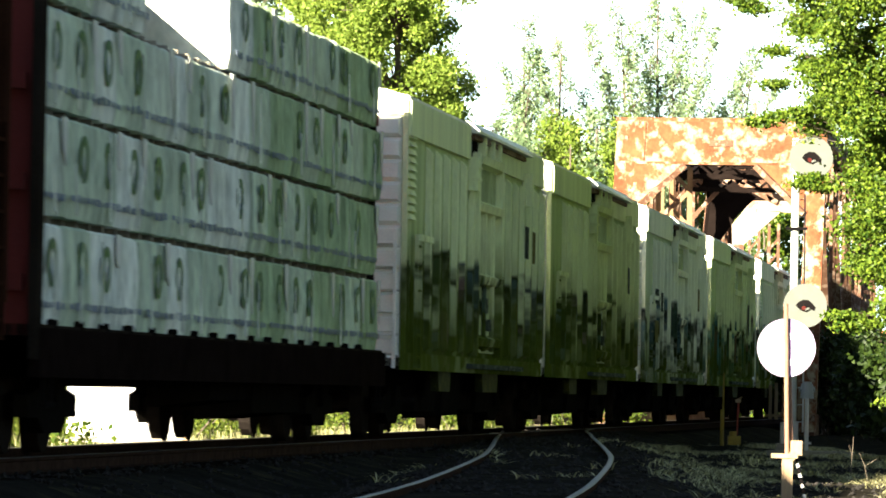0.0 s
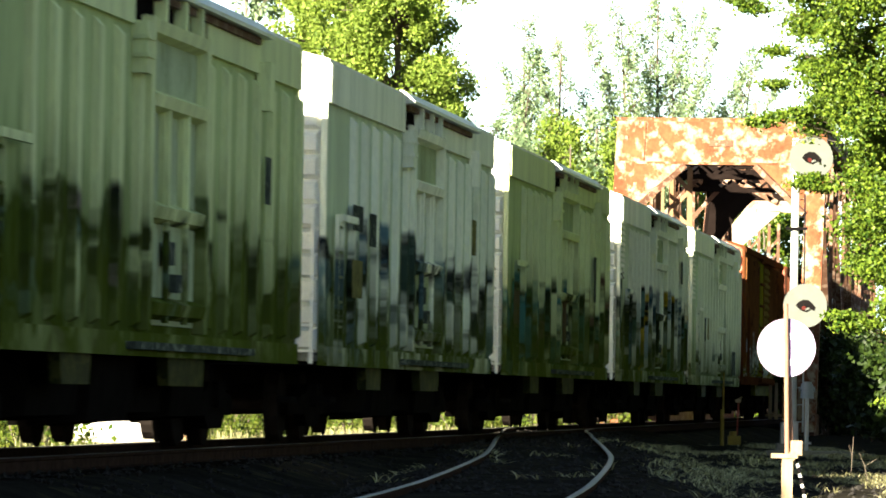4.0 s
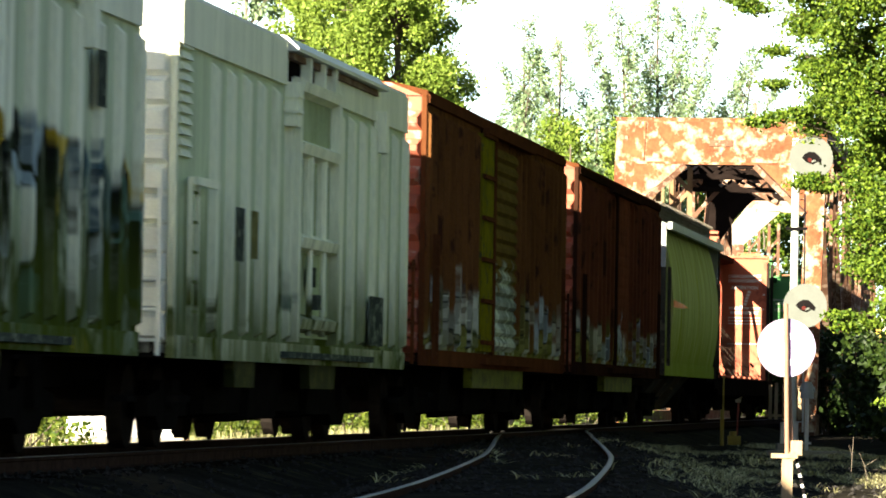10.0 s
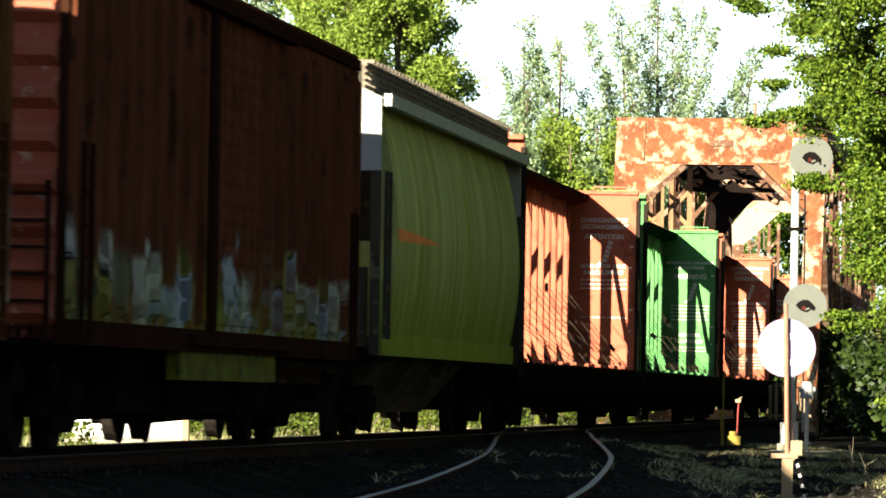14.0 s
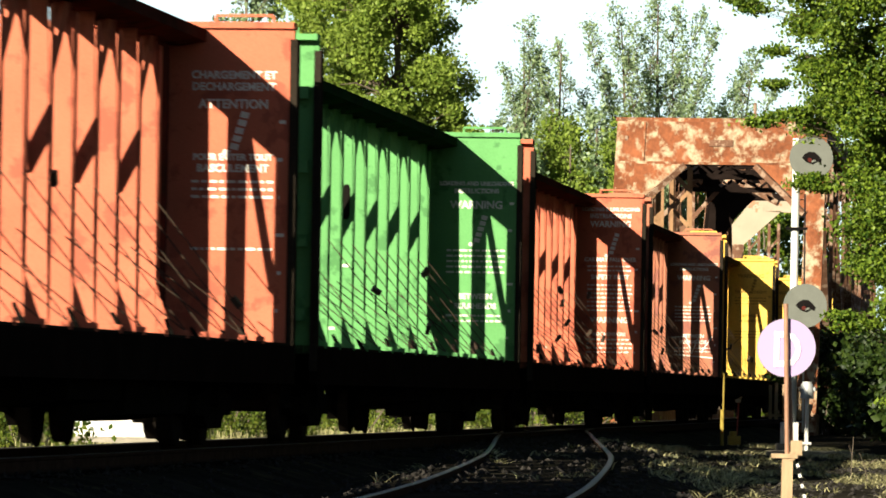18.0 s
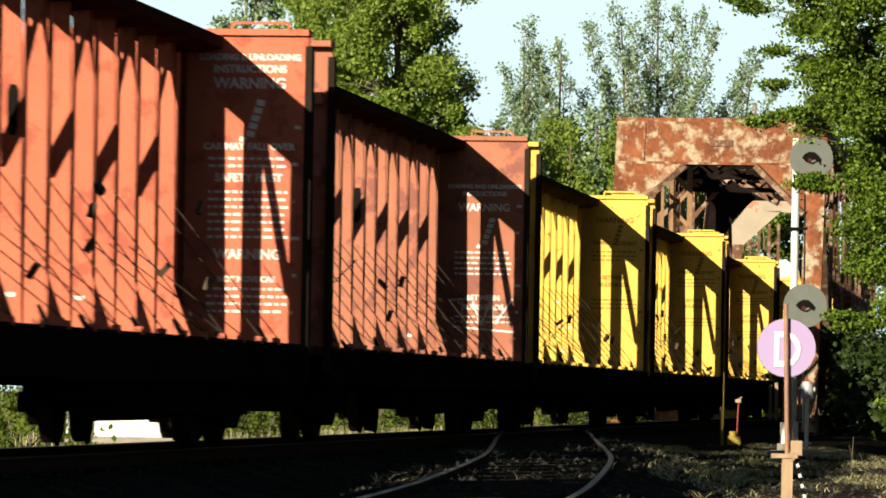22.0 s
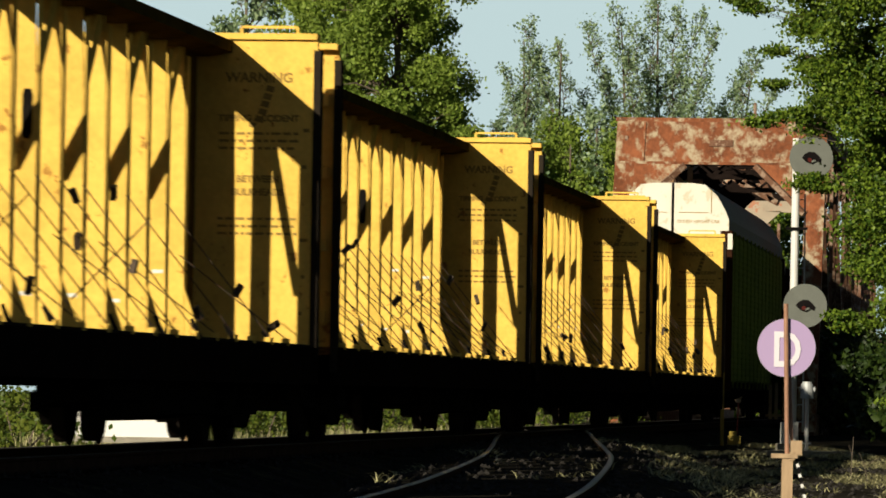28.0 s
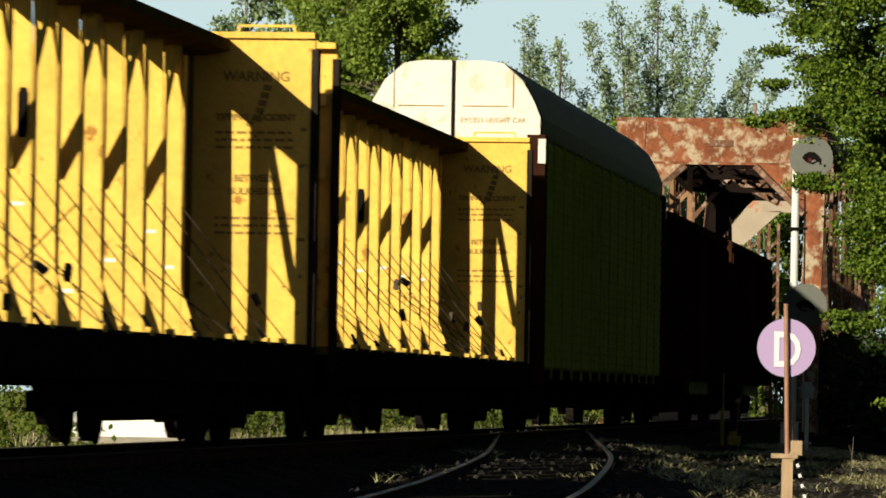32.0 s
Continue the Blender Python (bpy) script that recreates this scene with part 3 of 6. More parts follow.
# ---- closed cars ----
def closed_car(name, label, category, length, wide, sill, eave, side, rib, end, roof, pitch, kind, group, accent=None, door_skin=None):
    """Boxcar or refrigerator car: walls, ribs, door, ends, roof, ladders and gear."""
    c = thing(name, label, category, group=group)
    h = length / 2
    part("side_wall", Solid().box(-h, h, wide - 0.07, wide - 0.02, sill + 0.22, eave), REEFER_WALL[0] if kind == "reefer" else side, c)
    part("side_wall", Solid().box(-h, h, -wide + 0.02, -wide + 0.07, sill + 0.22, eave), side, c)
    part("floor", Solid().box(-h, h, -wide + 0.08, wide - 0.08, sill, sill + 0.2), BLACK, c)
    door = 1.55 if kind == "reefer" else 1.7
    dx = -0.4 if kind == "reefer" else 0.0
    for y in (-wide, wide):
        y0, y1 = (y - 0.03, y + 0.03)
        part("side_sill", Solid().box(-h, h, y0, y1, sill, sill + 0.22), side if kind == "reefer" else rib, c)
        if kind == "reefer" and y > 0:      # the smooth band under the roof is open above the door
            part("eave_band", Solid().box(dx + door + 0.7, h, y0, y1, eave - 0.46, eave), side, c)
            part("eave_band", Solid().box(-h, dx - door - 0.3, y0, y1, eave - 0.46, eave), side, c)
        else:
            part("eave_band", Solid().box(-h, h, y0, y1, eave - 0.12, eave), side if kind == "reefer" else rib, c)
    # vertical hat-shaped ribs on the side that is seen
    n = round(length / pitch)
    bulge, half_rib, flank = (0.055, 0.12, 0.012) if kind == "reefer" else (0.05, 0.11, 0.02)
    for i in range(n + 1):
        x = -h + 0.1 + (length - 0.2) * i / n
        if abs(x - dx) > door + 0.2 and not (kind == "boxcar" and accent is None and dx < x < dx + door + 1.85) and not (kind == "reefer" and x > h - 2.0):
            z0, z1 = sill + 0.26, eave - (0.52 if kind == "reefer" else 0.2)
            inner = [(x - half_rib, wide - 0.02, z0), (x + half_rib, wide - 0.02, z0), (x + half_rib, wide - 0.02, z1), (x - half_rib, wide - 0.02, z1)]
            outer = [(x - half_rib + flank, wide + bulge, z0 + 0.05), (x + half_rib - flank, wide + bulge, z0 + 0.05), (x + half_rib - flank, wide + bulge, z1 - 0.08), (x - half_rib + flank, wide + bulge, z1 - 0.08)]
            part("rib", Solid().hull(inner, outer), side, c)
    # door
    d = new("door")
    d.parent = c
    if kind == "reefer":
        xa, xb = dx - door, dx + door
        part("door_panel", Solid().box(xa, xb, wide - 0.03, wide - 0.012, sill + 0.3, eave - 0.3), DOOR_OLIVE, d, "darker olive recessed door leaf")
        for z in (1.38, 2.28, 3.32, 4.0):
            part("door_rail", Solid().slab_x([(wide - 0.012, z - 0.10), (wide + 0.10, z - 0.06), (wide + 0.13, z + 0.05), (wide - 0.012, z + 0.11)], xa + 0.05, xb - 0.05), side, d)
        for x in (dx - 0.55, dx + 0.55):
            part("lock_rod", Solid().rod((x, wide + 0.06, sill + 0.32), (x, wide + 0.06, 3.3), 0.035, 6), side, d)
            part("stiffener", Solid().box(x - 0.09, x + 0.09, wide - 0.012, wide + 0.045, 2.32, 3.28), side, d)
        part("lock_case", Solid().box(dx - 0.25, dx + 0.1, wide + 0.02, wide + 0.09, 1.55, 1.72), PANEL_DARK, d, "dark worn lock gear")
        part("lock_case", Solid().box(dx + 0.2, dx + 0.5, wide + 0.02, wide + 0.09, 1.80, 2.02), PANEL_DARK, d, "dark worn lock gear")
        for x in (xa - 0.06, xb + 0.06):
            part("door_post", Solid().box(x - 0.10, x + 0.10, wide - 0.02, wide + 0.10, sill + 0.24, eave - 0.34), side, d)
            part("door_gap", Solid().box(x - 0.17, x - 0.11, wide - 0.02, wide - 0.012, sill + 0.3, eave - 0.42), HOOD, d, "black strip drawn as the gap beside the door")
        part("hinge_box", Solid().box(xb + 0.30, xb + 0.62, wide - 0.02, wide + 0.13, 3.52, 4.0).box(xb + 0.27, xb + 0.65, wide, wide + 0.15, 3.66, 3.70).box(xb + 0.27, xb + 0.65, wide, wide + 0.15, 3.83, 3.87), side, d)
        # black strip paints the shadow under the canopy
        part("header_shadow_gap", Solid().box(xa - 0.28, xb + 0.68, wide - 0.018, wide - 0.008, eave - 0.40, eave - 0.09), BLACK, d, "black strip painted for the shadow above the door")
        part("door_track", Solid().box(dx - door - 3.6, xb + 0.6, wide - 0.02, wide + 0.07, eave - 0.17, eave - 0.10), RUST_DARK, d, "rusty brown door track")
        for x in (xa + 0.5, dx - 0.1, xb - 0.5):
            part("hanger", Solid().box(x - 0.07, x + 0.07, wide + 0.0, wide + 0.12, eave - 0.42, eave - 0.06), side, d)
        part("canopy", Solid().slab_x([(wide - 0.04, eave - 0.09), (wide + 0.15, eave - 0.09), (wide + 0.15, eave - 0.05), (wide + 0.02, eave + 0.07), (wide - 0.04, eave + 0.09)], dx - door - 4.0, xb + 0.75), GALV, d, "pale metal rain canopy")
        part("door_track", Solid().box(dx - door - 3.2, xb + 0.9, wide + 0.0, wide + 0.12, sill + 0.06, sill + 0.13), PANEL_DARK, d)
    else:
        if accent is None:                  # a second, smooth leaf in olive yellow with flat rails
            part("plug_leaf", Solid().box(dx + door + 0.2, dx + door + 1.75, wide - 0.02, wide + 0.06, sill + 0.25, eave - 0.2), YELLOW_POST, d, "olive-yellow plug door leaf")
            for k in range(6):
                part("leaf_rail", Solid().box(dx + door + 0.18, dx + door + 1.77, wide + 0.06, wide + 0.11, sill + 0.35 + 0.6 * k, sill + 0.41 + 0.6 * k), BROWN_RIB, d)
        part("door_post", Solid().box(dx + door - 0.25, dx + door + 0.02, wide, wide + 0.06, sill + 0.2, eave - 0.2), accent or BROWN_RIB, d, "door post")
        deep = 0.05 if door_skin is None else 0.012
        prof, z = [(wide - 0.04, sill + 0.25)], sill + 0.3
        while z < eave - 0.35:
            prof += [(wide + 0.0, z), (wide + deep, z + 0.05), (wide + deep, z + 0.11), (wide + 0.0, z + 0.19)]
            z += 0.2
        s = Solid().slab_x(prof + [(wide - 0.04, z)], dx - door, dx + door - 0.28)
        part("door_panel", s, door_skin or DOOR_TAN, d, "sliding door of horizontal sheet")
        part("door_track", Solid().box(dx - 3.6, dx + 3.2, wide + 0.02, wide + 0.13, sill + 0.06, sill + 0.16).box(dx - 3.6, dx + 3.2, wide + 0.02, wide + 0.13, eave - 0.2, eave - 0.12), rib, d)
        part("door_pad", Solid().box(-h + 6.2, h - 6.2, wide - 0.16, wide - 0.03, sill - 0.28, sill), BOX_PAD, c, "mossy yellow-green door sill plate")
    # ends with pressed horizontal ribs
    for way in (-1, 1):
        x = way * h
        s = Solid().box(min(x, x - way * 0.06), max(x, x - way * 0.06), -wide + 0.07, wide - 0.07, sill + 0.05, eave - 0.02)
        s.slab_x([(-wide + 0.07, eave - 0.02), (wide - 0.07, eave - 0.02), (wide - 0.5, eave + 0.15), (-wide + 0.5, eave + 0.15)], x - 0.03, x + 0.03)
        e = part("end_wall", s, end, c)
        k, nn = 0, (11 if kind == "reefer" else 9)
        for k in range(nn):
            z = sill + 0.3 + (eave - sill - 0.65) * k / (nn - 1)
            g, flat, deep = (0.145, 0.62, 0.085) if kind == "reefer" else (0.13, 0.3, 0.11)
            part("end_rib", Solid().hull([(x, -wide + 0.08, z - g), (x, wide - 0.08, z - g), (x, wide - 0.08, z + g), (x, -wide + 0.08, z + g)],
                                         [(x + way * deep, -wide + 0.13, z - g * flat), (x + way * deep, wide - 0.13, z - g * flat), (x + way * deep, wide - 0.13, z + g * flat), (x + way * deep, -wide + 0.13, z + g * flat)]), end, e)
        for y in (-wide + 0.04, wide - 0.04):
            part("corner_post", Solid().box(x - 0.05, x + 0.05, y - 0.035, y + 0.035, sill, eave), rib, c)
        ladder_part(c, x + way * 0.14, wide - 0.35, sill + 0.02, eave - 1.7 if kind == "reefer" else eave - 2.2, end if kind == "reefer" else rib, along="y")
        if way > 0 or kind == "boxcar":     # refrigerator cars carry a side ladder at the leading end only
            ladder_part(c, x - way * 0.42, wide + (0.1 if way > 0 else 0.045), sill + 0.02, sill + 1.75, rib)
        part("step", Solid().box(x - way * 0.42 - 0.25, x - way * 0.42 + 0.25, wide - 0.1, wide + 0.05, sill - 0.42, sill - 0.36), BLACK, c)
        coupler(c, x, way)
        truck(c, way * (h - 2.55))
    # roof with raised edges and cross seams
    s = Solid().slab_x([(-wide, eave), (wide, eave), (wide, eave + 0.05), (wide - 0.45, eave + 0.16), (0, eave + 0.23), (-wide + 0.45, eave + 0.16), (-wide, eave + 0.05)], -h, h)
    rf = part("roof", s, roof, c)
    seam = Solid().slab_x([(-wide, eave + 0.05), (wide, eave + 0.05), (wide - 0.45, eave + 0.2), (0, eave + 0.27), (-wide + 0.45, eave + 0.2)], -0.04, 0.04).mesh("roof_seam")
    for i in range(1, 14):
        part("roof_seam", seam, roof, rf, at=pose(-h + length * i / 14, 0, 0))
    if kind == "reefer":
        part("grab_iron", Solid().bar((h - 1.75, wide + 0.12, sill + 1.72), (h - 0.4, wide + 0.12, sill + 1.72), 0.05, 0.08).bar((h - 1.75, wide + 0.12, sill + 1.72), (h - 1.75, wide + 0.02, sill + 1.72), 0.05, 0.05), side, c)
        part("vent_box", Solid().box(-h + 2.85, -h + 3.15, wide, wide + 0.15, eave - 0.85, eave - 0.34), side, c)
        for xa, xb in ((3.45, 4.95), (-2.8, -0.6)):
            part("jack_pad", Solid().slab_y([(xa, sill), (xa + 0.1, sill - 0.27), (xb - 0.1, sill - 0.27), (xb, sill)], wide - 0.14, wide - 0.03), MOSS_PAD, c, "mossy green pad under the sill")
        part("fuel_tank", Solid().rod((1.5, 0.7, sill - 0.3), (4.0, 0.7, sill - 0.3), 0.28, 10), BLACK, c)
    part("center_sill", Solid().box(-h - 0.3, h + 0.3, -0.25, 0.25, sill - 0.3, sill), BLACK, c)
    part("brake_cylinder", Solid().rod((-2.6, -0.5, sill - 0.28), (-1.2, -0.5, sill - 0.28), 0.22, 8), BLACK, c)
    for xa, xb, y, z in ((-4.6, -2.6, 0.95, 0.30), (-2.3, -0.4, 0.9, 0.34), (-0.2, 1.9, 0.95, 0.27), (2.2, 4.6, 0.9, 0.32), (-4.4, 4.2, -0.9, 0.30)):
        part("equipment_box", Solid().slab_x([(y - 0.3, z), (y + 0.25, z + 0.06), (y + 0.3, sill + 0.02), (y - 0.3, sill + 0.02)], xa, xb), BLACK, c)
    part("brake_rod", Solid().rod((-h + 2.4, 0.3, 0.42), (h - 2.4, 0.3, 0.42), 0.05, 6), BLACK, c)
    return c


def dress_reefer(c, i, h, wide, sill, eave, side):
    """What sets one refrigerator car apart from the next: louvres, dark panels and rust runs."""
    if i in (0, 4, 5):
        s, z = Solid(), sill + 1.95
        while z < eave - 0.35:
            s.slab_x([(wide - 0.02, z), (wide + 0.028, z), (wide - 0.01, z + 0.075)], h - 0.75, h - 0.12)
            z += 0.105
        part("louvre", s, side, c, "horizontal vent louvres")
    panels = {0: ((-5.9, 2.75, 0.55, 0.5), (-7.0, 2.7, 0.4, 0.5)), 1: ((-6.2, 2.6, 0.4, 0.5),), 2: ((6.6, 2.55, 0.9, 0.30), (6.6, 1.75, 0.9, 0.45), (5.2, 2.4, 0.6, 0.4), (-6.0, 2.6, 0.5, 0.5)),
              3: ((-5.6, 2.3, 0.35, 0.8),), 4: ((-6.6, 3.1, 0.4, 0.5),), 5: ((5.3, 1.95, 0.55, 0.55), (4.3, 2.0, 0.45, 0.5), (-5.7, 1.2, 1.3, 0.6))}[i]
    for k, (x, z, w, t) in enumerate(panels):
        part("data_panel", Solid().box(x - w / 2, x + w / 2, wide + 0.063, wide + 0.071, z, z + t), PANEL_DARK if k % 2 == 0 else PANEL_OLIVE, c, "dark stencilled data panel")


# ---- open lumber cars with a centre partition ----
BH, BW, DECK, TOPZ = 11.5, 1.45, 1.16, 4.66
NPOST, POSTGAP = 17, 1.25


def beam_post():
    """A tapered upright of the partition, wide face to the car's end."""
    s = Solid()
    s.slab_x([(-0.24, DECK), (0.24, DECK), (0.215, DECK + 0.9), (0.21, 2.7), (0.20, 3.6), (0.18, TOPZ - 0.2), (-0.18, TOPZ - 0.2), (-0.20, 3.6), (-0.21, 2.7), (-0.215, DECK + 0.9)], -0.02, 0.02)
    s.box(-0.16, 0.0, 0.20, 0.222, DECK, TOPZ - 0.3)
    s.box(-0.16, 0.0, -0.222, -0.20, DECK, TOPZ - 0.3)
    return s.mesh("partition_post")


def half_post():
    """The narrower upright between two full ones, on one side of the partition only."""
    s = Solid()
    s.slab_x([(0.0, DECK), (0.23, DECK), (0.215, DECK + 0.9), (0.21, 2.7), (0.20, 3.6), (0.18, TOPZ - 0.2), (0.0, TOPZ - 0.2)], -0.02, 0.02)
    s.box(-0.16, 0.0, 0.20, 0.222, DECK, TOPZ - 0.3)
    return s.mesh("partition_post")


HALFM = half_post()
POSTM = beam_post()
BRACE = Solid().bar((0.02, 0.0, 2.78), (POSTGAP - 0.02, 0.13, TOPZ - 0.16), 0.05, 0.17).mesh("diagonal_brace")
BRACE_BACK = Solid().bar((-0.02, 0.0, 2.78), (-POSTGAP + 0.02, 0.13, TOPZ - 0.16), 0.05, 0.17).mesh("diagonal_brace")
FOOT = Solid().slab_x([(0.235, DECK), (0.44, DECK), (0.225, DECK + 0.6)], -0.02, 0.02).mesh("foot_gusset")
ANGLE = [Solid().rod((0, 0.22, 2.66), (0.12, 1.42, DECK + 0.04), 0.0075, 5).mesh("tie_down_cable"), Solid().rod((0, 0.22, 2.12), (-0.15, 1.42, DECK + 0.04), 0.007, 5).mesh("tie_down_cable"), Solid().rod((0, 0.23, 1.5), (0.5, 1.1, 2.3), 0.008, 5).mesh("tie_down_cable")]
WINCH = Solid().box(-0.05, 0.05, 1.38, 1.46, DECK - 0.05, DECK + 0.05).rod((-0.10, 1.42, DECK + 0.02), (0.10, 1.42, DECK + 0.02), 0.035, 8).mesh("winch")
HOOKM = Solid().box(-0.05, 0.05, -0.03, 0.03, -0.07, 0.07).mesh("hook_tag")
STUB = Solid().rod((0, 1.43, DECK), (0.10, 1.36, DECK + 0.17), 0.032, 6, 0.018).mesh("chain_hook")
SCRAPE = Solid().box(-0.0215, 0.0225, 0.05, 0.17, -0.02, 0.02).mesh("scrape")
SLOT = Solid().slab_x([(-0.03, -0.24), (0.03, -0.24), (0.05, -0.18), (0.05, 0.18), (0.03, 0.24), (-0.03, 0.24), (-0.05, 0.18), (-0.05, -0.18)], 0.0, 0.012).mesh("slot")


def beam_car(colour, label, marks, stencil, group, seed, loaded=False, lines=((2.88, 2.5), (1.86, 1.7)), pic=3.22):
    rnd = random.Random(seed)
    paint = BEAMPAINT[colour]
    c = thing("centrebeam_car", label, "railcar", group=group)
    part("deck", Solid().box(-BH, BH, -BW, BW, DECK - 0.10, DECK), DECK_DARK, c, "dirty steel deck")
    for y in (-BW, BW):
        part("side_sill", Solid().box(-BH, BH, y - 0.05, y + 0.05, DECK - 0.45, DECK - 0.03), SILL_DARK, c, "dark side sill, dirt and shade in one colour")
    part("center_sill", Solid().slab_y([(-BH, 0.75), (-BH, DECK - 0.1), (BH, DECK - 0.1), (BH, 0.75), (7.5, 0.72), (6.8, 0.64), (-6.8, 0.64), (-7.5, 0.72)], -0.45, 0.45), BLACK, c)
    part("top_chord", Solid().slab_x([(-0.42, TOPZ - 0.06), (-0.2, TOPZ - 0.2), (0.2, TOPZ - 0.2), (0.46, TOPZ - 0.15), (0.46, TOPZ - 0.02), (0.2, TOPZ + 0.02), (-0.2, TOPZ + 0.02), (-0.42, TOPZ - 0.02)], -BH + 0.1, BH - 0.1), BEAMSHADE[colour], c, "dark top chord, dirt and shade in its colour")
    x0 = -(NPOST - 1) / 2 * POSTGAP + 0.25
    post, halfp = repainted(POSTM, paint), repainted(HALFM, paint)
    brace, foot = repainted(BRACE, paint), repainted(FOOT, paint)
    mirrored, winch = repainted(BRACE_BACK, paint), repainted(WINCH, paint)
    for i in range(NPOST):
        x = x0 + i * POSTGAP
        p = part("partition_post", post if i % 2 and i > 1 else halfp, paint, c, at=pose(x, 0, 0))
        if i < NPOST - 1:
            part("diagonal_brace", brace if i % 2 else mirrored, paint, c, at=pose(x if i % 2 else x + POSTGAP, 0, 0))
        if i % 2 == 0:
            part("foot_gusset", foot, paint, c, at=pose(x, 0, 0))
        if not loaded:
            if i in (7, 11, 14):
                part("slot", SLOT, BLACK, p, "dark hand slot", at=pose(0.021, 0.12, 3.25))
            for k in (0, 1, 2):
                if rnd.random() < (0.9, 0.5, 0.12)[k]:
                    part("tie_down_cable", ANGLE[k], CABLE, c, at=pose(x + 0.05 + 0.3 * k, 0, 0))
            if rnd.random() < 0.45:
                t = rnd.uniform(0.15, 0.95)
                part("hook_tag", HOOKM, CABLE, c, at=pose(x + 0.1, 0.36 + t * 0.95, 2.9 - t * 1.65, rnd.uniform(-60, 60), rnd.uniform(-30, 30), 0))
            if i % 2:
                part("chain_hook", STUB, BLACK, c, at=pose(x + rnd.uniform(-0.1, 0.3), 0, 0, 0, rnd.uniform(-18, 18), 0))
            if colour == "yellow" and i % 2 or rnd.random() < 0.12:
                part("scrape", SCRAPE, MARK_WHITE, p, "pale scrape in the paint", at=pose(0, rnd.uniform(-0.03, 0.03), rnd.choice((1.55, 1.95, 2.4)) + rnd.uniform(-0.06, 0.06)))
        part("winch", WINCH if loaded else winch, BLACK, c, at=pose(x + 0.3, 0, 0))
    for way in (-1, 1):
        x = way * BH
        bw = 1.28 if loaded and way < 0 else BW
        b = part("bulkhead", Solid().box(min(x, x - way * 0.10), max(x, x - way * 0.10), -bw, bw, DECK - 0.1, TOPZ), paint, c)
        part("bulkhead_cap", Solid().box(x - 0.16, x + 0.16, -bw, bw, TOPZ, TOPZ + 0.07), paint, b)
        for y in (-bw, bw):
            part("corner_post", Solid().box(min(x - way * 0.12, x + way * 0.10), max(x - way * 0.12, x + way * 0.10), y - 0.04, y + 0.04, DECK - 0.3, TOPZ - 0.12), DECK_DARK, b, "near-black corner post")
        part("grab_rail", Solid().bar((x, 0.55, TOPZ + 0.15), (x, 1.2, TOPZ + 0.15), 0.03, 0.03).bar((x, 0.55, TOPZ + 0.06), (x, 0.55, TOPZ + 0.15), 0.03, 0.03).bar((x, 1.2, TOPZ + 0.06), (x, 1.2, TOPZ + 0.15), 0.03, 0.03), paint, b)
        for k in range(4):
            z = DECK + 0.35 + 0.85 * k
            part("bulkhead_rib", Solid().box(min(x, x + way * 0.1), max(x, x + way * 0.1), -BW + 0.1, BW - 0.1, z - 0.07, z + 0.07), paint, b)
        part("end_web", Solid().slab_y([(x - way * 0.1, DECK), (x - way * 1.25, DECK), (x - way * 1.2, 2.6), (x - way * 1.12, TOPZ - 0.2), (x - way * 0.1, TOPZ - 0.2)], -0.05, 0.05), BEAMSHADE[colour], c, "web plate beside the bulkhead, painted dark for shade")
        coupler(c, x + way * 0.1, way * 0.9)
        truck(c, way * 8.6)
        part("step", Solid().box(x - way * 0.5 - 0.22, x - way * 0.5 + 0.22, BW - 0.02, BW + 0.06, 0.45, 0.5).bar((x - way * 0.5 - 0.2, BW + 0.02, 0.45), (x - way * 0.5 - 0.2, BW + 0.02, DECK - 0.3), 0.03, 0.03).bar((x - way * 0.5 + 0.2, BW + 0.02, 0.45), (x - way * 0.5 + 0.2, BW + 0.02, DECK - 0.3), 0.03, 0.03), BLACK, c)
    for xa, xb, y, z in ((-6.6, -3.0, 0.8, 0.30), (-2.4, 0.3, 0.85, 0.44), (2.5, 3.6, 0.8, 0.66)):
        part("equipment_box", Solid().slab_x([(y - 0.35, z), (y + 0.3, z + 0.08), (y + 0.35, DECK - 0.1), (y - 0.35, DECK - 0.1)], xa, xb), BLACK, c)
    # stencilled notice on the inner face of the rear bulkhead
    if not loaded:
        face = -BH + 0.104
        mat = MARK_WHITE if stencil == "white" else MARK_BLACK
        notice = new("stencil_notice")
        notice.parent = c
        turn = Matrix(((0, 0, 1), (1, 0, 0), (0, 1, 0))).to_4x4()
        for text, z, size in marks:
            lettering(text, size, mat, notice, Matrix.Translation((face, 0.78, z)) @ turn, bold=0.004)
        rl = random.Random(seed)
        for z0, z1 in lines:
            z = z0
            while z > z1:
                y = 0.78 - 0.46
                while y < 0.78 + 0.42:      # unreadable words as short bars
                    w = rl.uniform(0.03, 0.12)
                    part("text_bar", Solid().box(face - 0.004, face + 0.004, y, min(y + w, 1.24), z - 0.015, z + 0.015), mat, notice)
                    y += w + 0.028
                z -= 0.085
        sign = new("pictogram")            # a tipping car drawn in separate blocks
        sign.parent = c
        for k in range(5):
            zz, yy = pic - 0.20 + 0.088 * k, 0.74 + 0.028 * k
            part("block", Solid().slab_x([(yy, zz), (yy + 0.09, zz - 0.02), (yy + 0.11, zz + 0.045), (yy + 0.02, zz + 0.065)], face - 0.004, face + 0.004), mat, sign)
        part("block", Solid().slab_x([(0.66, pic - 0.26), (0.72, pic - 0.28), (0.76, pic - 0.22), (0.68, pic - 0.21)], face - 0.004, face + 0.004), mat, sign)
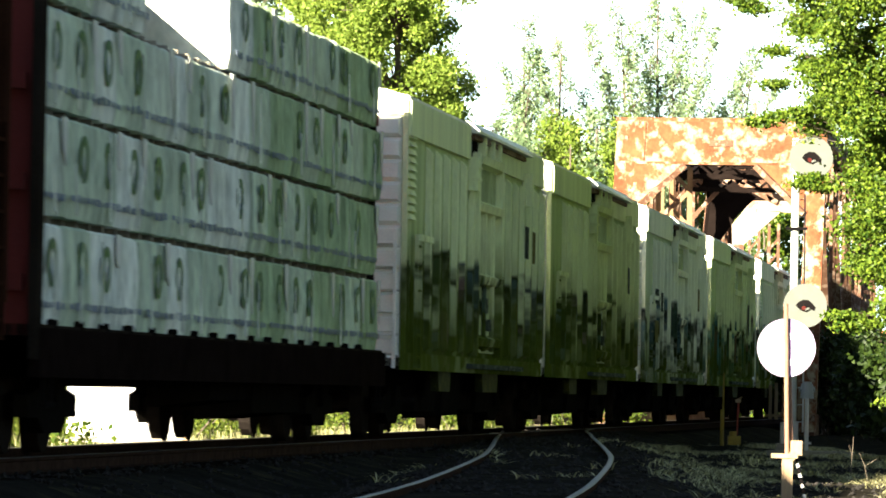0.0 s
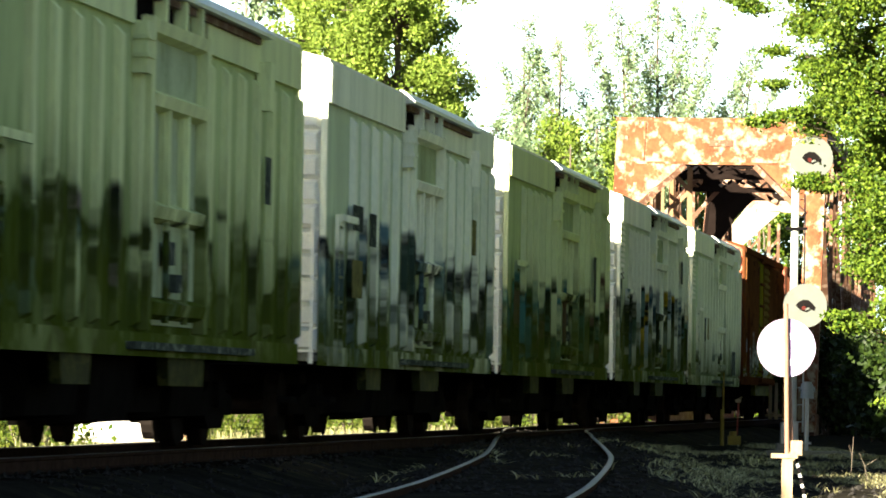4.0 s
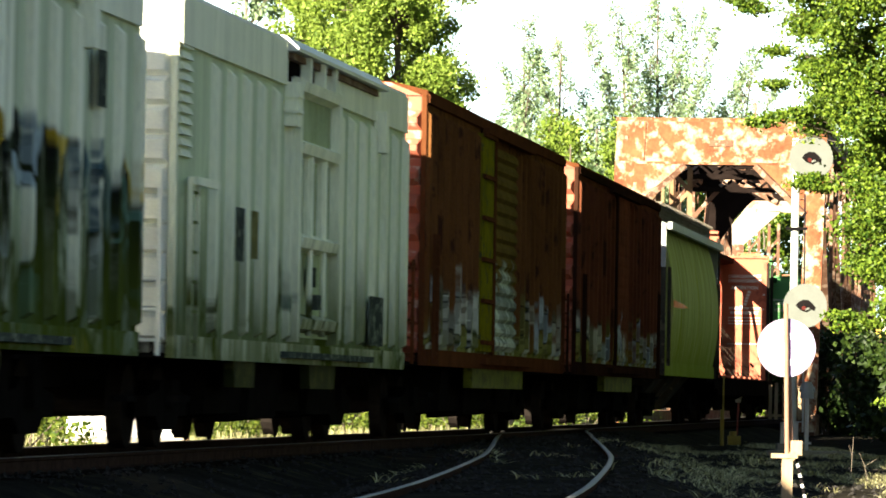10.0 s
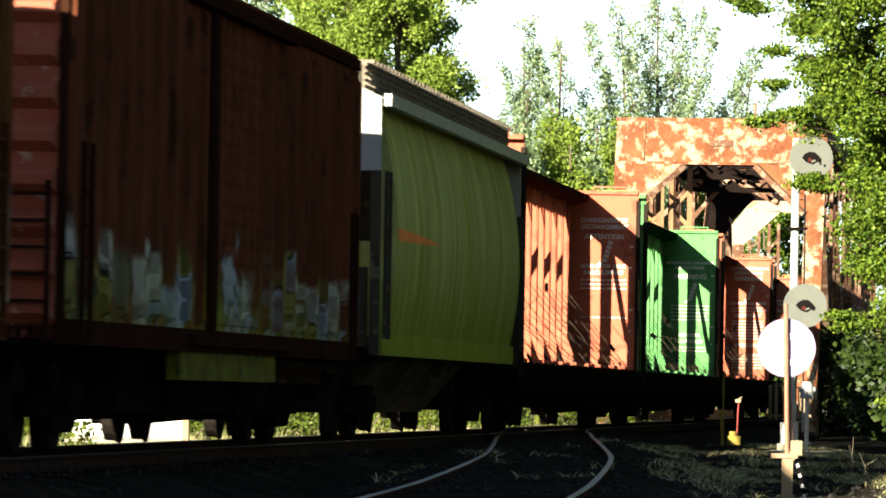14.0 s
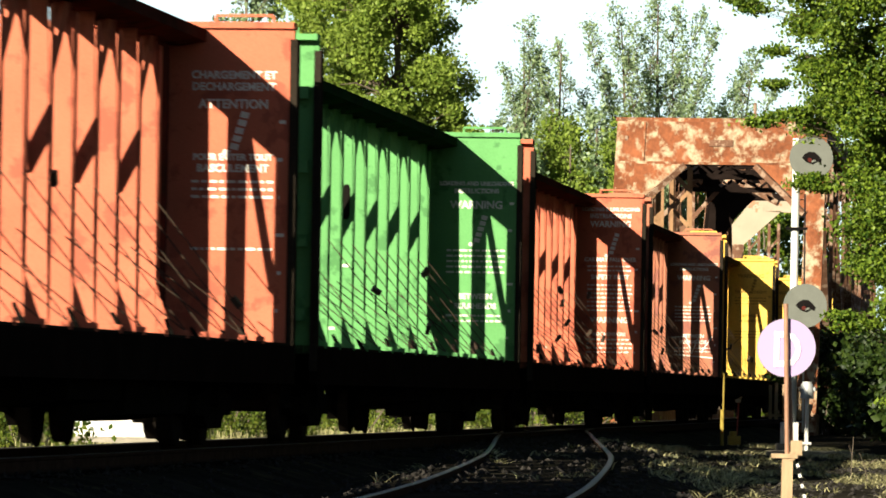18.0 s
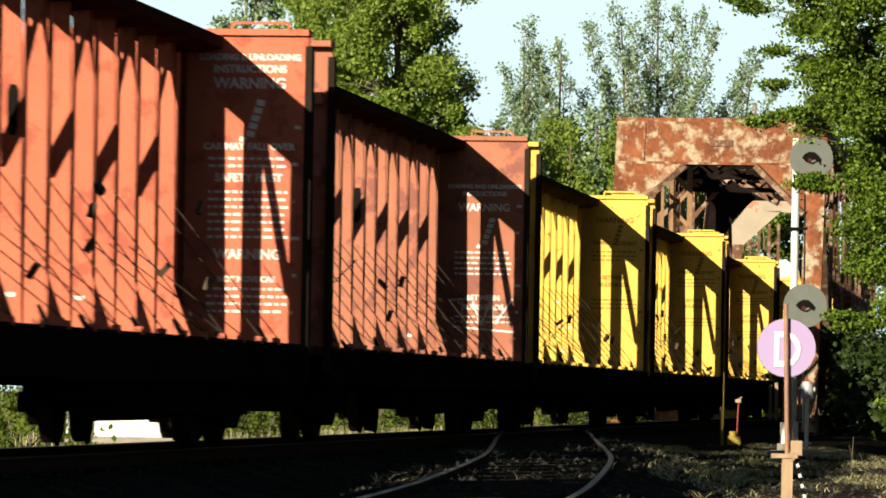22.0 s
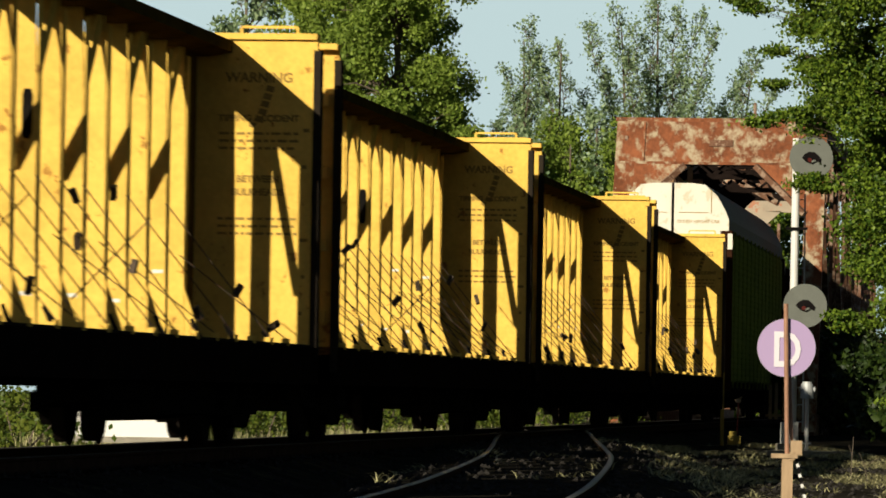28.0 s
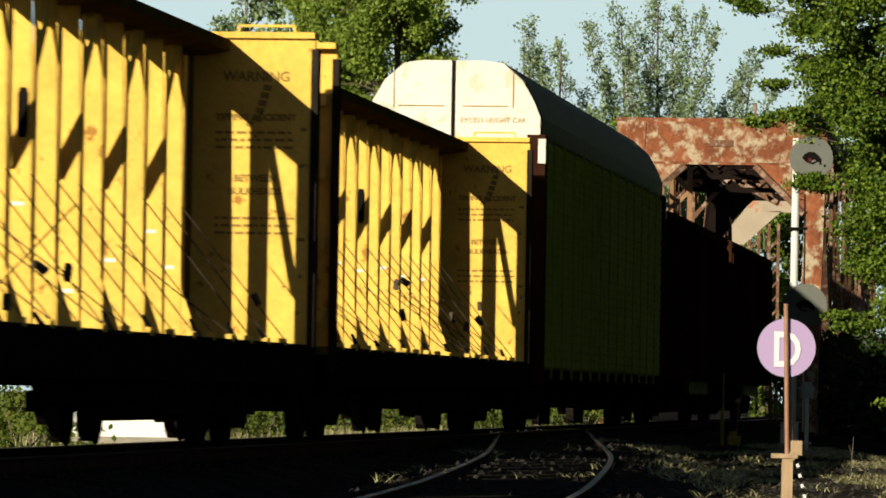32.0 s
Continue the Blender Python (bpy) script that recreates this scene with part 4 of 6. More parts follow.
        for k in range(6):
            part("scuff", Solid().box(face - 0.004, face + 0.003, 1.28 + 0.02 * (k % 2), 1.31 + 0.03 * (k % 3), 1.5 + 0.42 * k, 1.54 + 0.42 * k), mat, notice)
    return c


def hopper_car():
    c = thing("covered_hopper", "olive-yellow covered hopper with bulging sides and roof walkway", "railcar", group="train cars")
    L, N = 8.65, 14
    half = []
    for i in range(N + 1):
        z = 1.35 + 2.95 * i / N
        half.append((1.30 + 0.30 * math.sin(math.pi * min(1, 0.15 + 0.85 * i / N)) ** 0.8, z))
    ring = [(y, z) for y, z in half] + [(-y, z) for y, z in reversed(half)]
    s = Solid()
    s.hull([(-L + 1.0, y, z) for y, z in ring], [(L - 1.0, y, z) for y, z in ring])
    part("body", s, HOPPER, c)
    for side in (1, -1):
        part("eave_rail", Solid().box(-L, L, side * 1.58 - 0.05, side * 1.58 + 0.05, 4.2, 4.36), HOPPER_GREY, c)
        part("side_sill", Solid().box(-L + 0.6, L - 0.6, side * 1.42 - 0.06, side * 1.42 + 0.06, 1.1, 1.38), HOPPER, c)
    # streak of orange light, painted as a thin coloured piece
    part("sprayed_streak", Solid().slab_y([(7.5, 2.56), (7.5, 2.72), (4.6, 2.68), (3.0, 2.62), (4.8, 2.58)], 1.597, 1.609), ORANGE_LIGHT, c, "orange streak of light painted on the side")
    part("roof", Solid().slab_x([(-1.55, 4.3), (1.55, 4.3), (1.2, 4.45), (0.5, 4.55), (-0.5, 4.55), (-1.2, 4.45)], -L, L), HOPPER_GREY, c)
    walkway = new("roof_walkway")
    walkway.parent = c
    slat = Solid().box(-0.12, 0.12, 0.35, 1.38, 4.74, 4.79).mesh("walkway_slat")
    for i in range(46):
        part("walkway_slat", slat, GRATE, walkway, at=pose(-L + 0.3 + i * 0.372, 0, 0, 0, 0, 0))
    for z in (4.46, 4.54, 4.62, 4.70):
        part("walkway_rail", Solid().bar((-L, 1.27, z), (L, 1.27, z), 0.03, 0.028), GRATE, walkway)
    stub = Solid().box(-0.02, 0.02, 1.24, 1.30, 4.36, 4.76).mesh("walkway_post")
    for i in range(47):
        part("walkway_post", stub, GRATE, walkway, at=pose(-L + 0.1 + i * 0.372, 0, 0))
    part("walkway_bearer", Solid().box(-L, L, 0.60, 0.66, 4.5, 4.74), GRATE, walkway)
    for x in (-6.2, -3.7, -1.2, 1.2, 3.7, 6.2):
        part("hatch", Solid().box(x - 0.9, x + 0.9, -0.35, 0.4, 4.55, 4.72), HOPPER_GREY, c)
    for way in (-1, 1):
        x = way * L
        xs = (min(x, x - way * 0.1), max(x, x - way * 0.1))
        part("end_frame", Solid().box(*xs, -1.5, 1.5, 3.4, 4.3), HOPPER_GREY, c, "pale grey end plate")
        for y in (-1.44, 1.44):
            part("end_post", Solid().box(*xs, y - 0.06, y + 0.06, 1.1, 3.4), HOPPER_DARK, c)
        part("end_box", Solid().box(min(x - way * 0.2, x - way * 0.5), max(x - way * 0.2, x - way * 0.5), 0.5, 1.3, 1.2, 2.2), HOPPER_DARK, c, "dark brake equipment box")
        part("slope_sheet", Solid().hull([(x - way * 0.15, -1.4, 3.3), (x - way * 0.15, 1.4, 3.3), (x - way * 0.15, 1.4, 3.4), (x - way * 0.15, -1.4, 3.4)], [(x - way * 2.4, -1.3, 1.3), (x - way * 2.4, 1.3, 1.3), (x - way * 2.4, 1.3, 1.4), (x - way * 2.4, -1.3, 1.4)]), HOPPER_DARK, c)
        part("platform", Solid().box(min(x, x - way * 2.2), max(x, x - way * 2.2), -1.4, 1.4, 1.02, 1.14), BLACK, c)
        ladder_part(c, x - way * 0.35, 1.56, 1.3, 3.4, HOPPER_DARK, rungs=7)
        coupler(c, x, way)
        truck(c, way * (L - 2.1))
    for x in (-3.9, 0.0, 3.9):
        part("outlet", Solid().hull([(x - 1.5, -1.3, 1.4), (x + 1.5, -1.3, 1.4), (x + 1.5, 1.3, 1.4), (x - 1.5, 1.3, 1.4)], [(x - 0.4, -0.5, 0.35), (x + 0.4, -0.5, 0.35), (x + 0.4, 0.5, 0.35), (x - 0.4, 0.5, 0.35)]), HOPPER_DARK, c)
    return c


def rack_car():
    """Tall enclosed car with white end doors and slatted sides."""
    c = thing("autorack_car", "tall enclosed car carrier with white end doors and green slatted sides", "railcar", group="train cars")
    L, W, E, T = 13.3, 1.45, 4.85, 6.08
    cap = [(-W, E), (W, E), (W, E + 0.30), (W - 0.10, E + 0.55), (W - 0.30, E + 0.90), (W - 0.62, T - 0.05), (0.5, T), (-0.5, T), (-W + 0.62, T - 0.05), (-W + 0.30, E + 0.90), (-W + 0.10, E + 0.55), (-W, E + 0.30)]
    part("roof", Solid().slab_x(cap, -L + 0.12, L - 0.12), RACK_ROOF, c)
    for way in (-1, 1):
        x = way * L
        for side in (-1, 1):
            pts = [(side * 0.035, 1.05), (side * (W - 0.02), 1.05)] + [(side * (abs(y) - 0.02), z) for y, z in cap[2:6]] + [(side * 0.5, T - 0.01), (side * 0.035, T - 0.01)]
            d = part("end_door", Solid().slab_x(pts, x - 0.06, x + 0.06), RACK_WHITE, c, "white end door leaf")
            part("door_seam", Solid().box(x + way * 0.06, x + way * 0.075, side * 0.98 - 0.008, side * 0.98 + 0.008, 5.3, 5.9), MARK_BLACK, d)
            part("door_seam", Solid().box(x + way * 0.06, x + way * 0.075, min(side * 0.15, side * 0.9), max(side * 0.15, side * 0.9), 5.32, 5.335), MARK_BLACK, d)
        part("door_gap", Solid().box(x - 0.03, x + 0.03, -0.03, 0.03, 1.05, T - 0.02), HOOD, c)
        for side in (-1, 1):
            part("corner_post", Solid().box(min(x + way * 0.09, x - way * 0.35), max(x + way * 0.09, x - way * 0.35), side * (W - 0.08) - 0.15, side * (W - 0.08) + 0.15, 0.8, E + 0.02), DARKBROWN, c)
            part("end_hinge", Solid().box(x - 0.02, x + 0.12 * way + 0.02, side * (W + 0.02) - 0.06, side * (W + 0.02) + 0.06, E - 0.45, E - 0.05), RACK_WHITE, c)
        coupler(c, x, way)
        truck(c, way * (L - 3.4))
    part("deck", Solid().box(-L, L, -W, W, 0.85, 1.05), BLACK, c)
    part("center_sill", Solid().box(-L, L, -0.35, 0.35, 0.55, 0.85), BLACK, c)
    part("side_wall", Solid().box(-L, L, -W, -W + 0.05, 1.05, E), RACK_SIDE, c)
    prof = [(W - 0.05, 1.06)]
    for j in range(4):
        z = 1.08 + j * 0.94
        for k in range(6):
            prof += [(W + 0.0, z + k * 0.148), (W + 0.015, z + k * 0.148 + 0.03), (W + 0.015, z + k * 0.148 + 0.11), (W + 0.0, z + k * 0.148 + 0.125)]
    pm = Solid().slab_x(prof + [(W - 0.05, E)], -0.92, 0.92).mesh("side_panel")
    n = 14
    for i in range(n):
        x = -L + 0.2 + (2 * L - 0.4) * (i + 0.5) / n
        part("side_panel", pm, RACK_SIDE, c, at=pose(x, 0, 0))
    sp = Solid().box(-0.05, 0.05, W - 0.05, W + 0.035, 0.9, E + 0.05).mesh("side_post")
    for i in range(n + 1):
        part("side_post", sp, RACK_SIDE, c, at=pose(-L + 0.2 + (2 * L - 0.4) * i / n, 0, 0))
    turn = Matrix(((0, 0, 1), (1, 0, 0), (0, 1, 0))).to_4x4()
    lettering("EXCESS HEIGHT CAR", 0.115, MARK_BLACK, c, Matrix.Translation((L + 0.064, 0.66, 5.06)) @ turn)
    return c


RINGM = ring_mesh([(0.125, 0.0), (0.215, 0.0), (0.215, 0.006), (0.125, 0.006)], 16)
WEDGEM = Solid().slab_y([(-0.06, 0.0), (0.06, 0.0), (0.0, 0.2)], 0.0, 0.006).mesh("printed_wedge")
BARM = Solid().box(-0.11, 0.11, 0.0, 0.005, -0.035, 0.035).mesh("printed_bar")


# ---- the train ----
def fleet():
    """Builds every car; returns each with the place of its middle along the line at the start."""
    made = []
    middle = lambda a, b: (a + b) / 2
    reefers = [(-26.91, -9.25), (-7.61, 10.36), (12.2, 30.79), (33.17, 50.35), (54.0, 71.11), (73.48, 91.49)]
    labels = ["cream refrigerator car with mossy sill and dark graffiti", "cream refrigerator car with grimy ribbed side",
              "pale refrigerator car with blue and black graffiti", "cream refrigerator car with teal graffiti panels",
              "pale refrigerator car covered in dark graffiti", "clean pale refrigerator car with small dark panels"]
    base = closed_car("refrigerator_car", labels[0], "railcar", 17.75, 1.55, 0.93, 4.42, REEFER[0], REEFER[0], END_WHITE, END_WHITE, 1.05, "reefer", "train cars")
    made.append((base, middle(*reefers[0])))
    for i in range(1, 6):
        c = copy_thing(base, pose(0, 0, 0))
        c["label"] = labels[i]
        for o in c.children_recursive:
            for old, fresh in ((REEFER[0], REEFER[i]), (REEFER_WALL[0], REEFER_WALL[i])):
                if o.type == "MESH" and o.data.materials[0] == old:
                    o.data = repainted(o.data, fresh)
        made.append((c, middle(*reefers[i])))
    for i, (c, _) in enumerate(made):
        dress_reefer(c, i, 17.75 / 2, 1.55, 0.93, 4.42, REEFER[i])
    made.append((closed_car("boxcar", "dark brown boxcar with yellow door post and corrugated door", "railcar", 19.6, 1.55, 1.0, 4.6, BROWN, BROWN_RIB, RED_END, BROWN_RIB, 0.75, "boxcar", "train cars"), middle(93.48, 113.53)))
    made.append((closed_car("boxcar", "dark brown boxcar with faded graffiti along the sill", "railcar", 18.7, 1.55, 1.0, 4.6, OXIDE, DARKBROWN, RED_END, BROWN_RIB, 0.9, "boxcar", "train cars", DARKBROWN, OXIDE), middle(115.91, 134.84)))
    made.append((hopper_car(), middle(137.37, 154.68)))
    eng = [("LOADING AND UNLOADING", 3.90, 0.088), ("INSTRUCTIONS", 3.78, 0.10), ("WARNING", 3.54, 0.17), ("BETWEEN", 2.12, 0.12), ("BULKHEADS", 1.97, 0.12)]
    tip = [("WARNING", 4.17, 0.16), ("TIPPING ACCIDENT", 3.72, 0.105), ("BETWEEN", 3.02, 0.11), ("BULKHEADS", 2.87, 0.11)]
    saf = [("LOADING & UNLOADING", 4.38, 0.10), ("INSTRUCTIONS", 4.24, 0.12), ("WARNING", 4.06, 0.17), ("CAR MAY FALL OVER", 3.36, 0.11), ("SAFETY FIRST", 3.0, 0.13), ("WARNING", 2.12, 0.16), ("NOT MOVE CAR", 1.86, 0.09)]
    fre = [("CHARGEMENT ET", 4.10, 0.12), ("DECHARGEMENT", 3.97, 0.12), ("ATTENTION", 3.77, 0.14), ("POUR EVITER TOUT", 3.19, 0.10), ("BASCULEMENT", 3.06, 0.12)]
    rest = {"saf": (((3.26, 3.15), (2.88, 2.3), (1.78, 1.45)), 3.72), "fre": (((2.95, 2.7), (2.2, 2.15)), 3.52), "eng": (((2.88, 2.5), (1.86, 1.7)), 3.22), "tip": (((3.58, 3.4), (2.6, 2.4)), 3.92)}
    rears = [(178.64, "red", fre, "white"), (203.54, "green", eng, "white"), (228.59, "red", saf, "white"), (253.46, "dull", eng, "white"),
             (278.3, "yellow", tip, "black"), (303.1, "yellow", tip, "black"), (327.83, "yellow", tip, "black"), (352.52, "yellow", tip, "black"), (377.29, "yellow", tip, "black")]
    word = {"red": "salmon red", "green": "bright green", "dull": "dull red", "yellow": "yellow"}
    for i, (r, col, marks, st) in enumerate(rears):
        made.append((beam_car(col, "empty %s centrebeam lumber car with slack tie-down cables" % word[col], marks, st, "train cars", 10 + i, False, *rest["saf" if marks is saf else "fre" if marks is fre else "tip" if marks is tip else "eng"]), r - BH - 0.1))
        if i == 3:                          # white sprayed scrawl on the dull red car's bulkhead
            tag = new("scrawl")
            tag.parent = made[-1][0]
            for a, b, e, d in ((0.25, 2.12, 0.62, 2.15), (0.45, 2.13, 0.45, 1.75), (0.62, 2.1, 0.75, 1.72), (0.75, 1.72, 0.9, 2.1), (0.9, 2.1, 0.98, 1.75), (0.98, 1.75, 1.25, 2.15), (0.3, 1.7, 1.3, 1.62)):
                part("sprayed_stroke", Solid().bar((-BH + 0.106, a, b), (-BH + 0.106, e, d), 0.008, 0.03), MARK_WHITE, tag)
    made.append((rack_car(), 379.0 + 13.3))
    # this car's unlit look is put into its near-black brown
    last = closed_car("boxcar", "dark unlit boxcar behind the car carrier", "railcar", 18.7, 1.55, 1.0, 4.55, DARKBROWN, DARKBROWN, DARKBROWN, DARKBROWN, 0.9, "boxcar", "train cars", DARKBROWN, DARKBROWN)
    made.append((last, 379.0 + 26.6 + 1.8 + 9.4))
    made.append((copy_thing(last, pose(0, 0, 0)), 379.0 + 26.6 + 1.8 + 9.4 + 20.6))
    # closed cars that have gone by before the shot opens: unseen, added for their shade
    made.append((copy_thing(last, pose(0, 0, 0)), -28.6 - 24.9 - 9.4))
    made.append((copy_thing(last, pose(0, 0, 0)), -28.6 - 24.9 - 30.0))
    # loaded car at the head, with wrapped lumber packs
    lead = beam_car("maroon", "maroon centrebeam lumber car loaded with wrapped timber", [], "white", "train cars", 5, loaded=True)
    tiers, nx = [1.17, 2.11, 3.04, 3.97], 17
    plen = (2 * BH - 0.5) / nx
    for j, z in enumerate(tiers):
        for i in range(nx):
            if j == 3 and 9 <= i <= 12:
                continue
            rnd = random.Random(i * 7 + j)
            x = -BH + 0.25 + plen * i
            dy, hh = rnd.uniform(-0.025, 0.025), 0.865 if j < 3 else 0.80
            rings, nk, sway = [], 16, rnd.uniform(0, 6)
            for k in range(nk):         # slack wrap: pleats that run down the face, a ragged hem on the lowest tier
                xa = x + 0.006 + (plen - 0.012) * k / (nk - 1)
                pleat = 0.045 * math.sin(k * 2.3 + sway) * rnd.uniform(0.2, 1.0) - (0.05 if k in (0, nk - 1) else 0.0)
                o = 1.39 + dy + pleat
                hem = rnd.uniform(-0.09, 0.0) if j == 0 else rnd.uniform(-0.012, 0.008)
                rings.append([(xa, a, b) for a, b in ((0.36, z), (o - 0.02, z + hem), (o + 0.012, z + 0.2), (o + 0.4 * pleat + rnd.uniform(-0.012, 0.012), z + hh * 0.6), (o - 0.006, z + hh - 0.03), (o - 0.05, z + hh), (0.36, z + hh))])
            p = part("lumber_pack", Solid().loft(rings), (WRAP[rnd.choice((1, 3, 3))] if i < 8 else WRAP[rnd.randrange(3)]), lead, "lumber pack in printed pale plastic wrap")
            yy = 1.425 + dy
            cx = x + plen * rnd.uniform(0.40, 0.60)
            if rnd.random() < 0.85:
                part("printed_ring", RINGM, WRAP_MARK, p, at=pose(cx, yy, z + 0.53))
                part("printed_wedge", WEDGEM, WRAP_BLUE if rnd.random() < 0.4 else WRAP_MARK, p, at=pose(cx + rnd.uniform(-0.05, 0.05), yy, z + 0.36))
            for k in range(5):
                w = rnd.uniform(0.6, 1.2)
                part("printed_bar", BARM, WRAP_BLUE, p, at=pose(x + plen * (0.12 + 0.19 * k), yy, z + 0.17 + rnd.uniform(-0.01, 0.01)) @ Matrix.Diagonal((w * 0.75, 1, rnd.uniform(0.6, 1.1), 1)))
            # pale strips paint highlights along the wrap's folds
            if rnd.random() < 0.4:
                part("loose_flap", Solid().slab_y([(x + 0.02, z + hh), (x + 0.26, z + hh), (x + 0.2, z + hh - rnd.uniform(0.15, 0.35)), (x + 0.07, z + hh - rnd.uniform(0.3, 0.7))], yy - 0.002, yy + 0.012), WOOD_END, p, "white strip painting a highlight on the fold")
            if rnd.random() < 0.6:
                xs = x + plen * rnd.uniform(0.25, 0.8)
                part("crease", Solid().slab_y([(xs, z + 0.02), (xs + 0.05, z + 0.03), (xs + 0.11, z + hh * rnd.uniform(0.5, 0.95))], yy - 0.002, yy + 0.016), WRAP[2], p)
        # timber bearers between the tiers
        for i in range(0, nx * 2):
            if j < 3:
                xb = -BH + 0.45 + plen * i / 2
                part("bearer", Solid().box(xb, xb + 0.09, 0.4, 1.30, z + hh, z + 0.94), PLANK, lead)
    made.append((lead, -28.6 - BH))
    return made


CARS = fleet()


# ---- bridge: two riveted through-truss spans ----
def bridge_span(y0, y1, plate, label):
    """A span between the feet of its sloping end posts; the portal faces down the line."""
    b = thing("truss_bridge", label, "railway bridge", kind="structure")
    W, H, run = 2.85, 8.9, 5.2

    def at(y, side, z):
        d = track_slope(y)
        k = math.hypot(1, d)
        return Vector((track_x(y) - 0.27 + side / k, y - side * d / k, z))

    # portal in the plane of the end posts
    foot, head = y0, y0 + run
    up = lambda z: foot + run * z / H

    def sheet(corners, thick):
        s = Solid()
        ring = [at(up(z), x, z) for x, z in corners]
        back_ring = [at(up(z) + thick, x, z) for x, z in corners]
        return s.hull(ring, back_ring)

    for side in (-1, 1):
        xs = sorted((side * (W - 0.30), side * (W + 0.28)))
        p = part("end_post", sheet([(xs[0], -0.3), (xs[1], -0.3), (xs[1], 7.55), (xs[0], 7.55)], 0.5), plate, b, "sloping end post of peeling painted plate")
        for k in range(11):
            z = 0.6 + k * 0.62
            for e in (xs[0] + 0.07, xs[1] - 0.07):
                q = at(up(z) - 0.03, e, z)
                part("rivet", Solid().rod(q, q + Vector((0, 0.05, 0)), 0.03, 6), plate, p)
    beam = part("portal_beam", sheet([(-W - 0.28, 7.62), (W + 0.28, 7.62), (W + 0.28, 8.85), (-W - 0.28, 8.85)], 0.45), plate, b, "deep portal girder of peeling red paint")
    part("portal_flange", sheet([(-W - 0.33, 8.85), (W + 0.33, 8.85), (W + 0.33, 8.97), (-W - 0.33, 8.97)], 0.6), plate, beam)
    s = sheet([(-W - 0.28, 7.55), (W + 0.28, 7.55), (W + 0.28, 7.63), (-W - 0.28, 7.63)], 0.3)
    part("portal_flange", s, plate, beam)
    for x in (-2.3, 2.3):
        part("stiffener", sheet([(x - 0.03, 7.66), (x + 0.03, 7.66), (x + 0.03, 8.83), (x - 0.03, 8.83)], -0.05), plate, beam)
    for side in (-1, 1):
        part("knee_plate", sheet([(side * (W - 0.3), 7.55), (side * (W - 1.75), 7.55), (side * (W - 0.3), 6.15)], 0.06), plate, b)
        part("knee_edge", Solid().bar(at(up(7.5) - 0.06, side * (W - 1.80), 7.52), at(up(6.1) - 0.06, side * (W - 0.3), 6.08), 0.14, 0.16), RUST_DARK, b)
    part("date_plate", sheet([(-0.35, 8.1), (0.35, 8.1), (0.35, 8.3), (-0.35, 8.3)], -0.04), RUST_DARK, beam)
    part("bridge_finial", Solid().rod(at(head + 0.3, 0.95, 8.9), at(head + 0.3, 0.95, 9.45), 0.05, 6), RUST_DARK, b)
    # side trusses
    n = max(3, round((y1 - y0 - 2 * run) / 10.5))
    ys = [head + (y1 - run - head) * i / n for i in range(n + 1)]
    for side in (-W, W):
        part("bottom_chord", Solid().bar(at(y0, side, -0.1), at(y1, side, -0.1), 0.5, 0.6), RUST_DARK, b)
        part("top_chord", Solid().bar(at(head, side, H - 0.25), at(y1 - run, side, H - 0.25), 0.55, 0.55), RUST_DARK, b)
        part("end_post", Solid().bar(at(y1, side, 0), at(y1 - run, side, H - 0.3), 0.5, 0.5), RUST_DARK, b)
        for i, y in enumerate(ys):
            v = new("laced_post")
            v.parent = b
            for k in (-0.22, 0.22):
                part("post_channel", Solid().bar(at(y + k, side, 0), at(y + k, side, H - 0.5), 0.32, 0.09), RUST_DARK, v)
            lace = Solid()
            for j in range(14):
                z = 0.4 + j * 0.56
                a, c = (-0.22, 0.22) if j % 2 else (0.22, -0.22)
                for e in (-0.16, 0.16):
                    lace.bar(at(y + a, side + e, z), at(y + c, side + e, z + 0.56), 0.03, 0.07)
                lace.bar(at(y - 0.2, side - 0.16 if j % 2 else side + 0.16, z), at(y - 0.2, side + 0.16 if j % 2 else side - 0.16, z + 0.56), 0.07, 0.03)
            part("lacing", lace, RUST_DARK, v)
            if i < n:
                part("truss_diagonal", Solid().bar(at(y, side, H - 0.4 if i < n / 2 else 0.2), at(ys[i + 1], side, 0.2 if i < n / 2 else H - 0.4), 0.26, 0.30), RUST_DARK, b)
        part("handrail", Solid().bar(at(y0, side * 1.02, 1.1), at(y1, side * 1.02, 1.1), 0.05, 0.05), RUST_DARK, b)
    for i, y in enumerate(ys):
        part("sway_strut", Solid().bar(at(y + (0.6 if i == 0 else 0), -W, H - 0.3), at(y + (0.6 if i == 0 else 0), W, H - 0.3), 0.3, 0.3).bar(at(y, -W, H - 1.25), at(y, W, H - 1.25), 0.16, 0.16) if i < 3 else Solid().bar(at(y, -W, H - 0.3), at(y, W, H - 0.3), 0.3, 0.3), SHADE_STEEL, b)
        for k in range(6 if i < 3 else 0):
            xa, xb = -W + 2 * W * k / 6, -W + 2 * W * (k + 1) / 6
            part("sway_lattice", Solid().bar(at(y, xa, H - 1.2), at(y, xb, H - 0.4), 0.06, 0.08).bar(at(y, xa, H - 0.4), at(y, xb, H - 1.2), 0.06, 0.08), SHADE_STEEL, b)
        for side in (-1, 1) if i < 3 else ():
            part("sway_knee", Solid().bar(at(y, side * (W - 1.5), H - 1.25), at(y, side * (W - 0.1), H - 2.8), 0.12, 0.14), RUST_DARK, b)
        if i < n:
            part("top_lateral", Solid().bar(at(y + 0.7, -W, H - 0.15), at(ys[i + 1], W, H - 0.15), 0.22, 0.14).bar(at(y + 0.7, W, H - 0.18), at(ys[i + 1], -W, H - 0.18), 0.22, 0.14), SHADE_STEEL, b)
